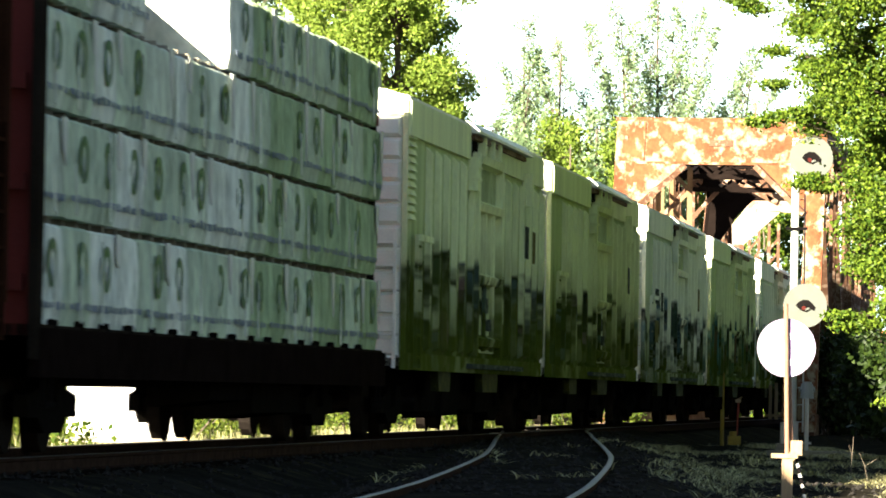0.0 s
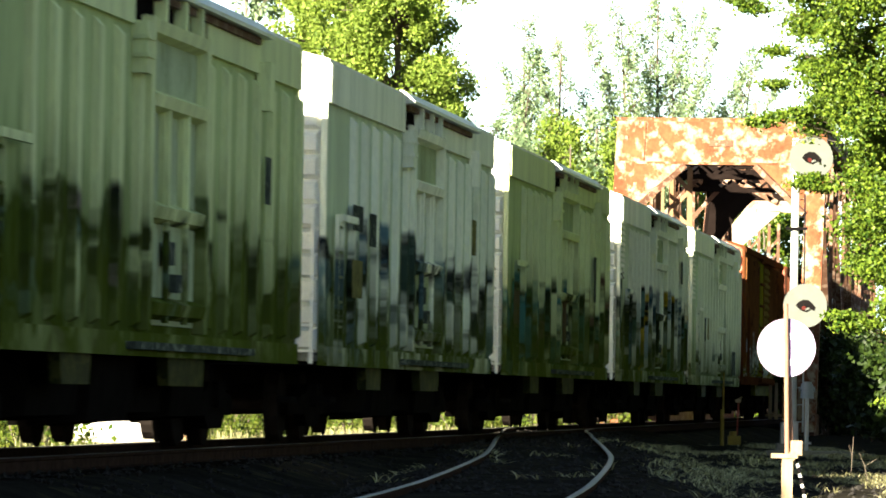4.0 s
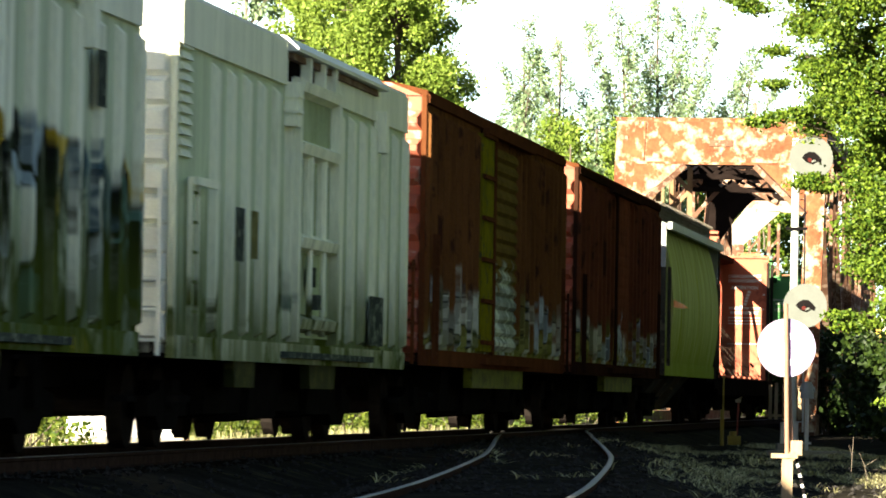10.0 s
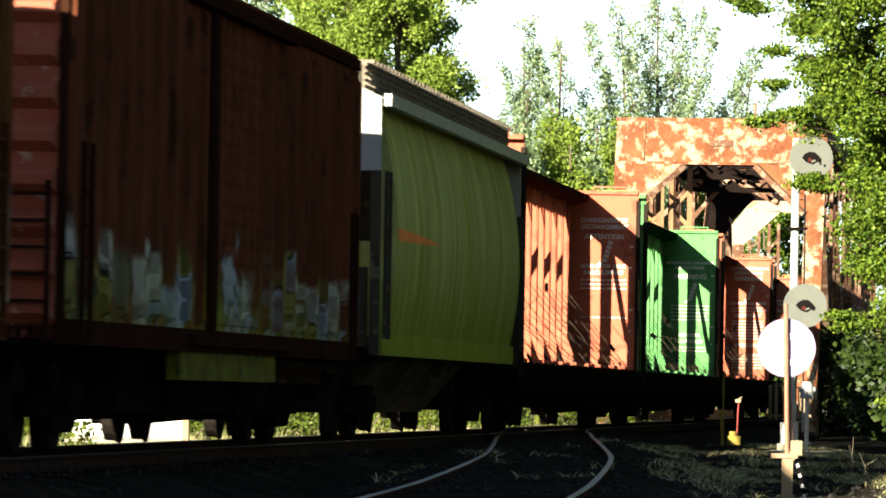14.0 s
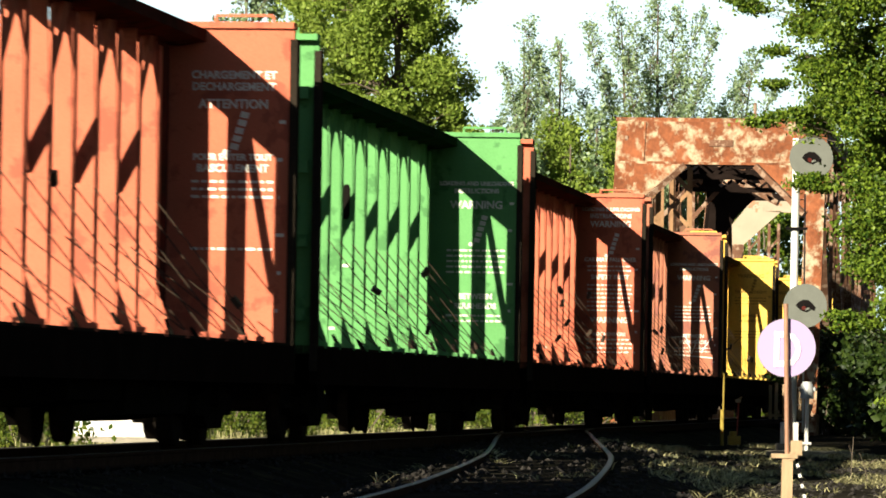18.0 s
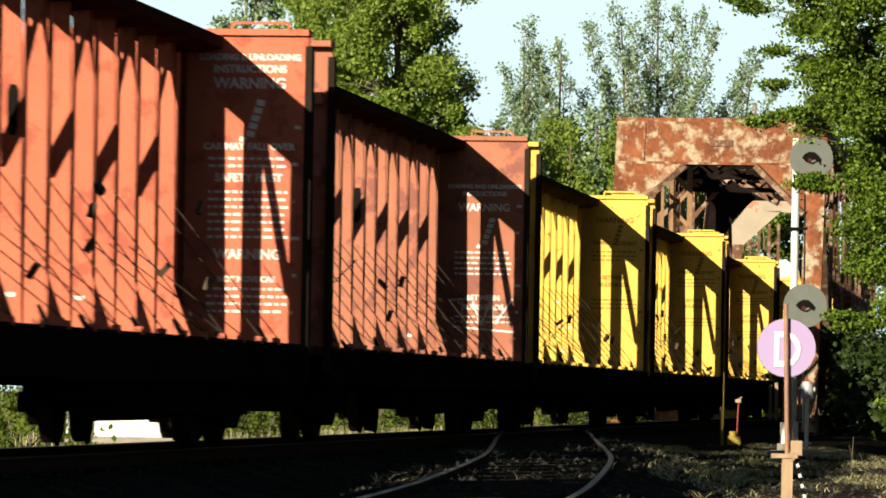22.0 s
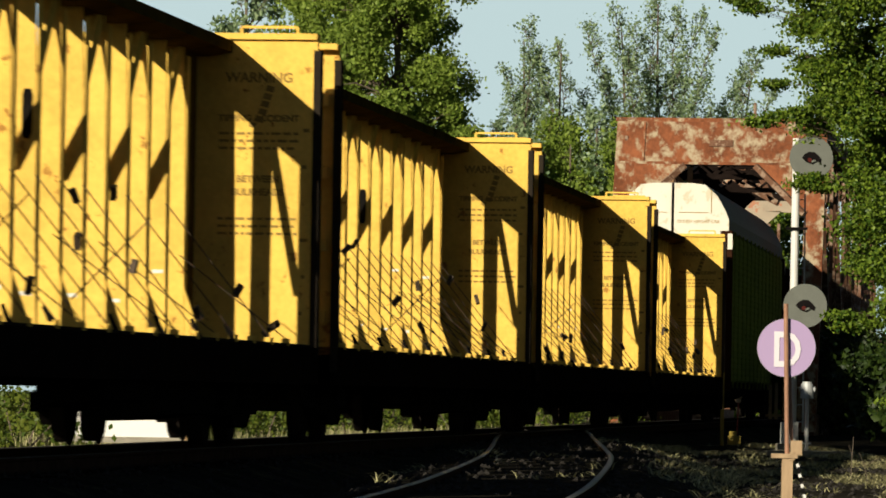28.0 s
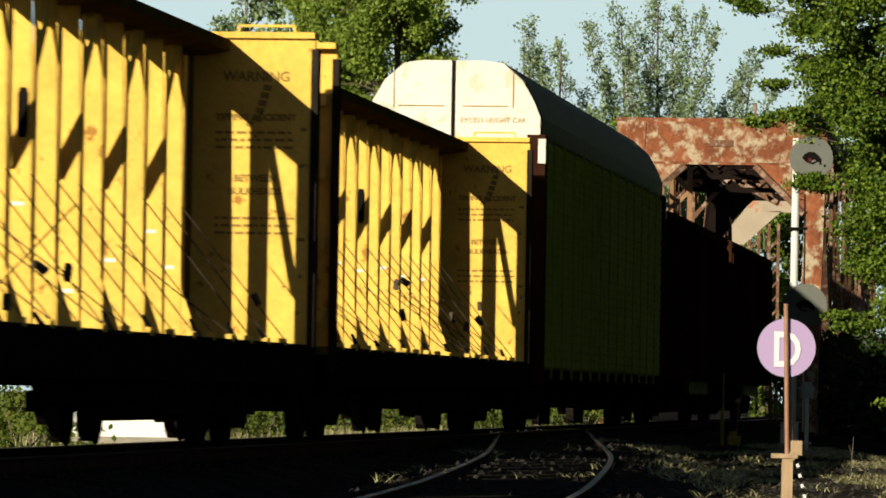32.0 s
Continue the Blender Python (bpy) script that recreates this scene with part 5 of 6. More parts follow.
    for side, y, wide in ((-W + 0.35, head + 3.4, 0.75), (-W + 0.1, head + 8.5, 0.7), (-W + 1.0, head + 9.5, 0.55)):
        v = new("laced_post")
        v.parent = b
        for e in (-wide / 2, wide / 2):
            part("post_channel", Solid().bar(at(y, side + e, 3.0), at(y, side + e, H - 1.0), 0.11, 0.16), RUST_LIT, v)
        lace = Solid()
        for j in range(8):
            z, e = 3.1 + j * 0.58, wide / 2 * (1 if j % 2 else -1)
            lace.bar(at(y - 0.04, side + e, z), at(y - 0.04, side - e, z + 0.58), 0.05, 0.12)
        part("lacing", lace, RUST_LIT, v)
    part("floor_deck", Solid().bar(at(y0, 0, -0.35), at(y1, 0, -0.35), 4.9, 0.35), SHADE_STEEL, b)
    return b


span = bridge_span(157.0, 220.0, RUST, "riveted truss railway bridge with peeling red portal")


def far_span():
    """The next span, seen end-on past the first: a pale sloping end post and its laced truss."""
    b = thing("far_bridge_span", "farther bridge span with a pale sloping end post", "railway bridge", kind="structure")
    yf = 224.0
    k = yf / 9646.0
    P = lambda px, py: ((px - 784) * k, 0.63 + (697 + 0.0167 * (px - 784) - py) * k)
    part("sloping_end_post", Solid().slab_y([P(*q) for q in ((1330, 350), (1345, 350), (1345, 374), (1378, 374), (1312, 433), (1262, 433))], yf, yf + 0.5), PALE_PLATE, b, "pale plated end post")
    part("portal_beam", Solid().slab_y([P(*q) for q in ((1345, 350), (1452, 358), (1452, 380), (1345, 374))], yf, yf + 0.5), PALE_PLATE, b)
    part("right_post", Solid().slab_y([P(*q) for q in ((1430, 380), (1452, 380), (1452, 690), (1430, 690))], yf, yf + 0.5), RUST_DARK, b)
    part("left_post", Solid().slab_y([P(*q) for q in ((1262, 433), (1312, 433), (1270, 690), (1235, 690))], yf, yf + 0.5), RUST_DARK, b)
    for px in (1322, 1352, 1388):
        x, z = P(px, 384)
        part("laced_post", Solid().bar((x - 0.2, yf + 9, 0), (x - 0.2, yf + 9, z), 0.12, 0.12).bar((x + 0.2, yf + 9, 0), (x + 0.2, yf + 9, z), 0.12, 0.12), RUST_DARK, b)
        for j in range(12):
            part("lacing", Solid().bar((x - 0.2, yf + 8.95, 0.4 + 0.6 * j), (x + 0.2, yf + 8.95, 0.9 + 0.6 * j), 0.05, 0.08), RUST_DARK, b)
    part("floor_deck", Solid().hull([(track_x(yf - 3) - 2.4, yf - 3, -0.55), (track_x(yf - 3) + 2.4, yf - 3, -0.55), (track_x(yf - 3) + 2.4, yf - 3, -0.2), (track_x(yf - 3) - 2.4, yf - 3, -0.2)], [(track_x(262) - 2.4, 262, -0.55), (track_x(262) + 2.4, 262, -0.55), (track_x(262) + 2.4, 262, -0.2), (track_x(262) - 2.4, 262, -0.2)]), SHADE_STEEL, b)
    return b


far_span()
# black block over the line, added to fill the dark area inside the bridge
yc, kk = 196.0, 196.0 / 9646.0
prof = [((px - 784) * kk, 0.63 + (697 + 0.0167 * (px - 784) - py) * kk) for px, py in ((1196, 289), (1206, 279), (1231, 274), (1254, 285), (1283, 314), (1333, 350), (1300, 382), (1262, 440), (1244, 440), (1250, 380), (1254, 334), (1213, 306))]
cw = thing("bridge_counterweight", "added black block filling the dark area inside the bridge", "bridge part")
part("block", Solid().slab_y(prof, yc, yc + 3.0), SHADE_STEEL, cw)
part("hanger", Solid().bar(((1256 - 784) * kk, yc + 1.5, 6.5), ((1256 - 784) * kk, yc + 1.5, 8.6), 0.3, 0.3), SHADE_STEEL, cw)
behind = Solid()
for (pa, qa), (pb, qb) in (((1283, 300), (1385, 352)), ((1262, 282), (1350, 292)), ((1270, 296), (1352, 300)), ((1300, 284), (1312, 316)), ((1330, 288), (1318, 318)), ((1345, 292), (1372, 346))):
    behind.bar(((pa - 784) * kk, yc + 4, 0.63 + (705 - qa) * kk), ((pb - 784) * kk, yc + 4, 0.63 + (705 - qb) * kk), 0.14, 0.20)
part("sheave_lattice", behind, RUST_DARK, cw, "brown lattice behind the black block")
part("sheave_plate", Solid().slab_y([((px - 784) * kk, 0.63 + (705 - py) * kk) for px, py in ((1298, 306), (1352, 300), (1366, 332), (1340, 334))], yc + 4.5, yc + 4.7), RUST_DARK, cw)
part("strut", Solid().bar(((1268 - 784) * kk, yc - 0.1, 0.63 + (705 - 330) * kk), ((1296 - 784) * kk, yc - 0.1, 0.63 + (705 - 306) * kk), 0.12, 0.12), PALE_PLATE, cw)
guard = thing("timber_guard_fence", "row of pale weathered timber guard posts at the bridge", "fence")
for i, (px, hh) in enumerate(((9.33, 0.83), (9.5, 0.9), (9.72, 0.86), (10.0, 0.78), (10.17, 0.8), (10.33, 0.8))):
    part("fence_post", Solid().box(px - 0.045, px + 0.045, 155.4, 155.5, 0.05, 0.2 + hh), POST_WOOD, guard)
part("fence_rail", Solid().box(9.2, 10.5, 155.5, 155.56, 0.12, 0.2), POST_WOOD, guard)


# ---- signal mast with two round targets ----
def signal_mast():
    y = 105.0
    k = y / 9646.0
    X = lambda px: (px - 784) * k
    Z = lambda px, py: 0.63 + (697 + 0.0167 * (px - 784) - py) * k
    c = thing("signal_mast", "pale painted railway signal mast with two round grey targets", "railway signal")
    x0 = X(1401)
    part("mast", Solid().rod((x0, y, -0.3), (x0 + 0.02, y, Z(1408, 245)), 0.075, 12), POLE_WHITE, c)
    part("base_case", Solid().box(x0 - 0.20, x0 + 0.12, y - 0.2, y + 0.2, -0.35, Z(1396, 748)), POLE_WHITE, c)
    s = Solid().box(x0 - 0.28, x0 + 0.22, y - 0.3, y + 0.3, -0.45, -0.22)
    part("footing", s, PLANK, c)
    for px, py in ((1427, 281), (1420, 542)):
        h = new("signal_head")
        h.parent = c
        cx, cz = X(px), Z(px, py)
        h.location = (cx, y - 0.35, cz)
        R = 38.5 * k
        n = 40
        part("target", Solid().rod((0, -0.03, 0), (0, 0.02, 0), R, n), DISC, h, "round grey target plate")
        eye = [(-0.185, 0.0), (-0.13, 0.07), (-0.04, 0.115), (0.06, 0.11), (0.12, 0.06), (0.185, -0.02), (0.17, -0.09), (0.1, -0.06), (0.02, -0.12), (-0.09, -0.085)]
        part("hood", Solid().slab_y(eye, -0.06, -0.028), HOOD, h, "black visor mouth")
        part("lens", Solid().rod((-0.03, -0.075, -0.045), (-0.03, -0.058, -0.045), 0.042, 12), LENS, h, "unlit red glass lens")
        part("lens_guard", Solid().slab_y([(0.0, -0.10), (0.09, -0.06), (0.06, -0.03), (0.0, -0.06)], -0.085, -0.076), DISC, h)
        part("housing", Solid().rod((0, 0.09, 0), (0, 0.42, 0), 0.17, 12, 0.12), HOOD, h)
        part("bracket", Solid().bar((0, 0.3, -0.1), (x0 - cx, 0.35, -0.1), 0.06, 0.08), POLE_WHITE, h)
    for z in (Z(1400, 405),):
        part("crossarm", Solid().bar((x0 - 0.17, y - 0.1, z), (x0 + 0.25, y - 0.1, z), 0.05, 0.05), HOOD, c)
    part("ladder_rail", Solid().bar((x0 + 0.24, y + 0.3, 0.0), (x0 + 0.22, y + 0.3, 4.6), 0.03, 0.03), POLE_WHITE, c)
    part("ladder_rail", Solid().bar((x0 + 0.10, y + 0.3, 0.0), (x0 + 0.08, y + 0.3, 4.6), 0.03, 0.03), POLE_WHITE, c)
    for i in range(14):
        part("rung", Solid().bar((x0 + 0.09, y + 0.3, 0.2 + 0.33 * i), (x0 + 0.23, y + 0.3, 0.2 + 0.33 * i), 0.02, 0.02), POLE_WHITE, c)
    return c


signal_mast()


def marker_post():
    y = 55.0
    k = y / 9646.0
    X = lambda px: (px - 784) * k
    Z = lambda px, py: 0.63 + (697 + 0.0167 * (px - 784) - py) * k
    c = thing("marker_post", "wooden post carrying a lavender round plate lettered D", "railway sign")
    part("post", Solid().slab_x([(y - 0.06, -0.5), (y + 0.06, -0.5), (y + 0.06, Z(1395, 805)), (y - 0.06, Z(1395, 805))], X(1385), X(1404)), POST_WOOD, c)
    part("cross_board", Solid().box(X(1366), X(1412), y - 0.08, y + 0.06, Z(1390, 811), Z(1390, 803)), POST_WOOD, c)
    part("clamp", Solid().box(X(1400), X(1420), y - 0.06, y + 0.05, Z(1410, 806), Z(1410, 780)).box(X(1398), X(1407), y - 0.07, y + 0.05, Z(1404, 815), Z(1404, 800)), POST_WOOD, c)
    part("pipe", Solid().rod((X(1394), y - 0.02, Z(1394, 810)), (X(1388), y - 0.02, Z(1388, 538)), 0.024, 10), PIPE, c, "thin rusty pipe")
    part("pipe", Solid().rod((X(1403), y + 0.05, Z(1400, 800)), (X(1397), y + 0.05, Z(1400, 660)), 0.018, 8), PIPE, c)
    R = 51.5 * k
    cx, cz = X(1390.5), Z(1390, 616)
    pl = part("round_plate", Solid().rod((cx, y + 0.02, cz), (cx, y + 0.035, cz), R, 48), PLATE, c, "lavender round plate")
    part("plate_rim", Solid().rod((cx, y + 0.021, cz), (cx, y + 0.05, cz), R * 1.012, 48), DISC, pl)
    lettering("D", 0.50, PLATE_LETTER, pl, Matrix.Translation((cx + 0.005, y + 0.014, cz - 0.185)) @ pose(0, 0, 0, 90, 0, 0) @ Matrix.Diagonal((0.82, 1, 1, 1)), bold=0.008)
    for i in range(9):
        a = 0.012 * i
        part("cable_link", Solid().bar((X(1410) + a, y, Z(1410, 812 + 9 * i)), (X(1410) + a + 0.012, y, Z(1410, 818 + 9 * i)), 0.035, 0.03), POLE_WHITE if i % 2 else HOOD, c)
    return c


marker_post()


def relay_post():
    y = 103.0
    k = y / 9646.0
    x = (1428 - 784) * k
    Z = lambda py: 0.63 + (708 - py) * k
    c = thing("relay_post", "white post with a round grey relay case", "railway equipment")
    part("post", Solid().rod((x, y, -0.35), (x, y, Z(705)), 0.04, 10), POLE_WHITE, c)
    part("case", Solid().rod((x, y, Z(706)), (x, y, Z(680)), 0.13, 14, 0.115).rod((x, y, Z(680)), (x, y, Z(676)), 0.09, 12), GREYBOX, c, "grey metal relay case")
    part("case_lid", Solid().rod((x - 0.15, y, Z(690)), (x + 0.15, y, Z(690)), 0.05, 8), GREYBOX, c)
    part("base_plate", Solid().box(x - 0.09, x + 0.09, y - 0.09, y + 0.09, Z(787), Z(783)), POLE_WHITE, c)
    return c


relay_post()


def switch_stand():
    y = 112.0
    k = y / 9646.0
    X = lambda px: (px - 784) * k
    Z = lambda py: 0.63 + (706 - py) * k
    c = thing("switch_stand", "yellow switch stand with a red target rod", "switch stand")
    part("base", Solid().box(X(1289), X(1311), y - 0.15, y + 0.15, -0.32, Z(772)).rod((X(1298), y, Z(772)), (X(1298), y, Z(764)), 0.08, 10), SWITCH_YELLOW, c)
    part("rod", Solid().rod((X(1305), y, Z(770)), (X(1307), y, Z(712)), 0.016, 8), RED_TARGET, c, "red rod")
    part("target", Solid().box(X(1301), X(1311), y - 0.03, y - 0.01, Z(713), Z(707)), POST_WOOD, c)
    part("lever", Solid().bar((X(1302), y, Z(709)), (X(1314), y, Z(703)), 0.02, 0.02), POST_WOOD, c)
    part("stake", Solid().rod((X(1284), y + 1, -0.35), (X(1285), y + 1, Z(660)), 0.02, 6).rod((X(1283), y + 1, -0.35), (X(1283), y + 1, Z(726)), 0.04, 8), SWITCH_YELLOW, c)
    return c


switch_stand()
walkb = thing("plank_walkway", "low grey planks lying by the signal", "walkway")
for i in range(5):
    part("plank", Solid().box(6.0 + 0.05 * i, 7.6 - 0.25 * (i % 2), 100.6 + 0.55 * i, 100.6 + 0.55 * i + 0.26, -0.42, -0.33), PLANK, walkb)


def shed():
    c = thing("equipment_shed", "small white equipment shed beyond the track", "shed")
    x0, x1, y0, y1, g = -7.45, -5.15, 108.0, 111.0, -0.45
    part("wall", Solid().box(x0, x1, y0, y0 + 0.1, g, 2.2), SHED, c)
    part("wall", Solid().box(x0, x0 + 0.1, y0 + 0.1, y1, g, 2.2), SHED, c)
    part("wall", Solid().box(x1 - 0.1, x1, y0 + 0.1, y1, g, 2.2), SHED, c)
    part("wall", Solid().box(x0, x1, y1, y1 + 0.1, g, 2.2), SHED, c)
    part("roof", Solid().slab_y([(x0 - 0.2, 2.2), (x1 + 0.2, 2.2), ((x0 + x1) / 2, 2.9)], y0 - 0.2, y1 + 0.3), SHED_TRIM, c)
    part("corner_trim", Solid().box(x1 + 0.003, x1 + 0.12, y0 - 0.02, y0 + 0.12, g, 2.2), SHED_TRIM, c)
    part("plinth", Solid().box(x0 - 0.03, x1 + 0.03, y0 - 0.05, y0 - 0.003, g, g + 0.12), PLANK, c)
    return c


shed()


# ---- plants ----
def leaves(name, clumps, material, parent, size, per, rng, flat=0.5):
    """Many single leaves strewn through clumps (centre, radii); each leaf is a small folded pair of faces."""
    P = []
    for (c, r, w) in clumps:
        n = int(per * w)
        d = rng.normal(size=(n, 3))
        d /= np.linalg.norm(d, axis=1)[:, None]
        rad = np.abs(rng.normal(size=n)) * 0.34 + rng.random(n) ** 0.5 * 0.5
        P.append(np.array(c) + d * rad[:, None] * np.array(r))
    P = np.concatenate(P)
    n = len(P)
    a = rng.normal(size=(n, 3))
    a /= np.linalg.norm(a, axis=1)[:, None]
    b = rng.normal(size=(n, 3))
    b[:, 2] += flat
    b -= a * (a * b).sum(1)[:, None]
    b /= np.linalg.norm(b, axis=1)[:, None]
    sc = size * rng.uniform(0.6, 1.3, n)[:, None]
    c = np.cross(a, b)
    V = np.empty((n, 4, 3))
    V[:, 0] = P - a * sc * 0.6
    V[:, 1] = P + b * sc * 0.42 + c * sc * 0.12
    V[:, 2] = P + a * sc * 0.6
    V[:, 3] = P - b * sc * 0.42 + c * sc * 0.12
    me = bpy.data.meshes.new(name)
    me.vertices.add(n * 4)
    me.vertices.foreach_set("co", V.ravel())
    me.loops.add(n * 6)
    idx = (np.arange(n)[:, None] * 4 + np.array([0, 1, 2, 0, 2, 3])[None]).ravel()
    me.loops.foreach_set("vertex_index", idx)
    me.polygons.add(n * 2)
    me.polygons.foreach_set("loop_start", np.arange(n * 2) * 3)
    me.polygons.foreach_set("loop_total", np.full(n * 2, 3))
    me.update(calc_edges=True)
    me.validate()
    return part(name, me, material, parent)


def limbs(trunk_pts, clumps, r0, parent):
    """A tapered, bending trunk and a limb to each clump."""
    s = Solid()
    for i in range(len(trunk_pts) - 1):
        f0, f1 = 1 - i / len(trunk_pts) * 0.9, 1 - (i + 1) / len(trunk_pts) * 0.9
        s.rod(trunk_pts[i], trunk_pts[i + 1], r0 * f0, 9, r0 * f1)
    part("trunk", s, BARK, parent)
    t = Solid()
    for c, r, w in clumps:
        c = Vector(c)
        best = min(trunk_pts, key=lambda p: abs(p[2] - (c.z - 0.35 * math.hypot(c.x - p[0], c.y - p[1]) - 0.5)))
        p = Vector(best)
        mid = p.lerp(c, 0.55) + Vector((0, 0, 0.12 * (c - p).length))
        t.rod(p, mid, r0 * 0.13, 5, r0 * 0.09)
        t.rod(mid, c, r0 * 0.09, 5, r0 * 0.03)
        for k in range(3):
            q = c + Vector((random.uniform(-1, 1) * r[0], random.uniform(-1, 1) * r[1], random.uniform(-0.6, 1) * r[2])) * 0.8
            t.rod(mid.lerp(c, 0.5), q, r0 * 0.04, 4, r0 * 0.015)
    part("branching", t, BARK, parent)


def tree(label, x, y, height, spread, material, size, count, seed, lean=(0, 0), first=0.25, clump=0.15, n=90, airy=1.0, flat=0.5, top=0.45):
    """first: height share where the crown begins; top: where it is widest."""
    rng = np.random.default_rng(seed)
    rnd = random.Random(seed)
    g = ground_z(x, y)
    t = thing("tree", label, "tree", group="trees by the line")
    pts = [(x + lean[0] * f ** 1.5 + 0.2 * math.sin(5 * f + seed), y + lean[1] * f, g - 0.2 + height * 0.93 * f) for f in np.linspace(0, 1, 9)]
    cl = []
    lobes = [(rnd.uniform(0, 6.28), rnd.uniform(0.65, 1.2)) for _ in range(7)]
    for i in range(n):
        q = (i + rnd.random()) / n
        f = first + (1 - first) * q
        wide = math.sin(math.pi * (q ** (math.log(0.5) / math.log(top)))) ** 0.6 if 0 < q < 1 else 0.0
        a = rnd.uniform(0, 6.28)
        ragged = lobes[int((a / 6.29) * 7)][1] * (0.75 + 0.5 * noise.noise(Vector((math.cos(a) * 1.3, math.sin(a) * 1.3, f * 6 + seed))))
        d = spread * (0.12 + 0.88 * wide) * ragged * math.sqrt(rnd.uniform(0.05, 1.0))
        r = spread * clump * rnd.uniform(0.55, 1.4)
        cl.append(((x + lean[0] * f + d * math.cos(a), y + lean[1] * f + d * math.sin(a), g + height * f + 0.15 * d), (r, r, r * rnd.uniform(0.7, 1.3) * airy), (r / spread / clump) ** 2))
    limbs(pts, cl, 0.011 * height + 0.03, t)
    leaves("crown", cl, material, t, size, count / n, rng, flat)
    return t


# the leafy maple that overhangs the signal
def near_maple():
    rng = np.random.default_rng(4)
    rnd = random.Random(4)
    t = thing("tree", "sunlit green maple with low overhanging branches", "tree", group="trees by the line")
    x, y = 10.4, 100.0
    pts = [(x + 0.2 * math.sin(4 * f), y, -0.6 + 12.5 * f) for f in np.linspace(0, 1, 8)]
    cl = []
    # leftmost reach of the crown for rising heights
    reach = ((0.55, 9.1), (1.3, 8.6), (1.85, 7.95), (2.3, 7.55), (2.8, 7.35), (3.3, 7.15), (3.8, 7.0), (4.3, 7.0), (4.9, 7.1), (5.4, 6.75), (5.9, 6.25), (6.4, 6.2), (6.9, 6.2), (7.4, 5.95), (7.9, 5.6), (8.5, 5.6), (9.2, 5.9), (10.2, 6.8), (11.2, 7.9), (12.0, 9.2))
    for z, left in reach:
        many = 16 if z > 2.5 else 9
        for k in range(many):
            r = rnd.uniform(0.38, 0.62)
            f = ((k + rnd.random() * 0.9) / many) ** 1.2
            px = left + r * 0.9 + f * 4.6
            wide = 1.0 + 2.4 * math.sin(math.pi * min(1, max(0.08, (px - left) / 9.0)))
            cl.append(((px, y - 1.5 + rnd.uniform(-1, 1) * wide, z + rnd.uniform(-0.3, 0.3)), (r * 1.1, r, r * 0.72), r * r * 2.4))
    # thin sprays that reach out
    for px, z in ((5.6, 5.6), (5.95, 5.72), (6.3, 5.8), (6.45, 4.5), (6.75, 4.45), (6.6, 4.62), (5.9, 6.3), (5.9, 6.9), (5.5, 7.65), (5.3, 7.8), (7.3, 1.95), (7.6, 2.0), (7.15, 2.15), (8.15, 0.6)):
        cl.append(((px, y - 2.0, z), (0.42, 0.4, 0.13), 0.22))
    limbs(pts, cl, 0.14, t)
    leaves("crown", cl, LEAF_NEAR, t, 0.066, 1900, rng, 0.8)
    return t


near_maple()
# shaded wood behind the signal, grown taller above the view to block sky light
for i, (x, y, h, s) in enumerate(((13.2, 109, 25, 4.6), (13.6, 117, 26, 4.6), (14.6, 126, 26, 4.8), (15.6, 136, 25, 4.8), (16.8, 147, 24, 4.8), (18.4, 157, 22, 4.8), (14.0, 100, 24, 4.6))):
    tree("dense green broadleaf tree in the wood by the line", x, y, h, s, LEAF_NEAR, 0.28, 15000, 40 + i, first=0.08, n=100, clump=0.24)
# unseen trees carry the wood towards the camera, added to shut out sky light
for i, (x, y, h, s) in enumerate(((11.8, 92, 17, 3.9), (11.6, 84, 20, 4.2), (11.2, 76, 20, 4.2), (11.6, 68, 18, 4.2), (16.5, 88, 21, 4.8), (16.2, 76, 21, 4.8), (16.5, 64, 19, 4.6))):
    tree("dense green broadleaf tree in the wood by the line", x, y, h, s, LEAF_NEAR, 0.30, 7500, 240 + i, first=0.08, n=60, clump=0.26)
# yellow-green poplars behind the train
tree("tall yellow-green poplar catching the evening sun", -2.3, 226, 24.0, 4.6, LEAF_MID, 0.14, 190000, 11, first=0.12, n=460, clump=0.16, top=0.62)
tree("tall yellow-green poplar catching the evening sun", 0.9, 217, 15.2, 2.4, LEAF_MID, 0.13, 60000, 12, first=0.08, n=240, clump=0.17, top=0.6)
tree("leafy poplar at the edge of the wood", -5.8, 232, 20.0, 2.6, LEAF_MID, 0.125, 45000, 14, first=0.1, n=100, clump=0.22, top=0.7)
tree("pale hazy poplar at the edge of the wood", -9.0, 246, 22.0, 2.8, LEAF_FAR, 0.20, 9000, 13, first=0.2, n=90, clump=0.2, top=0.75)
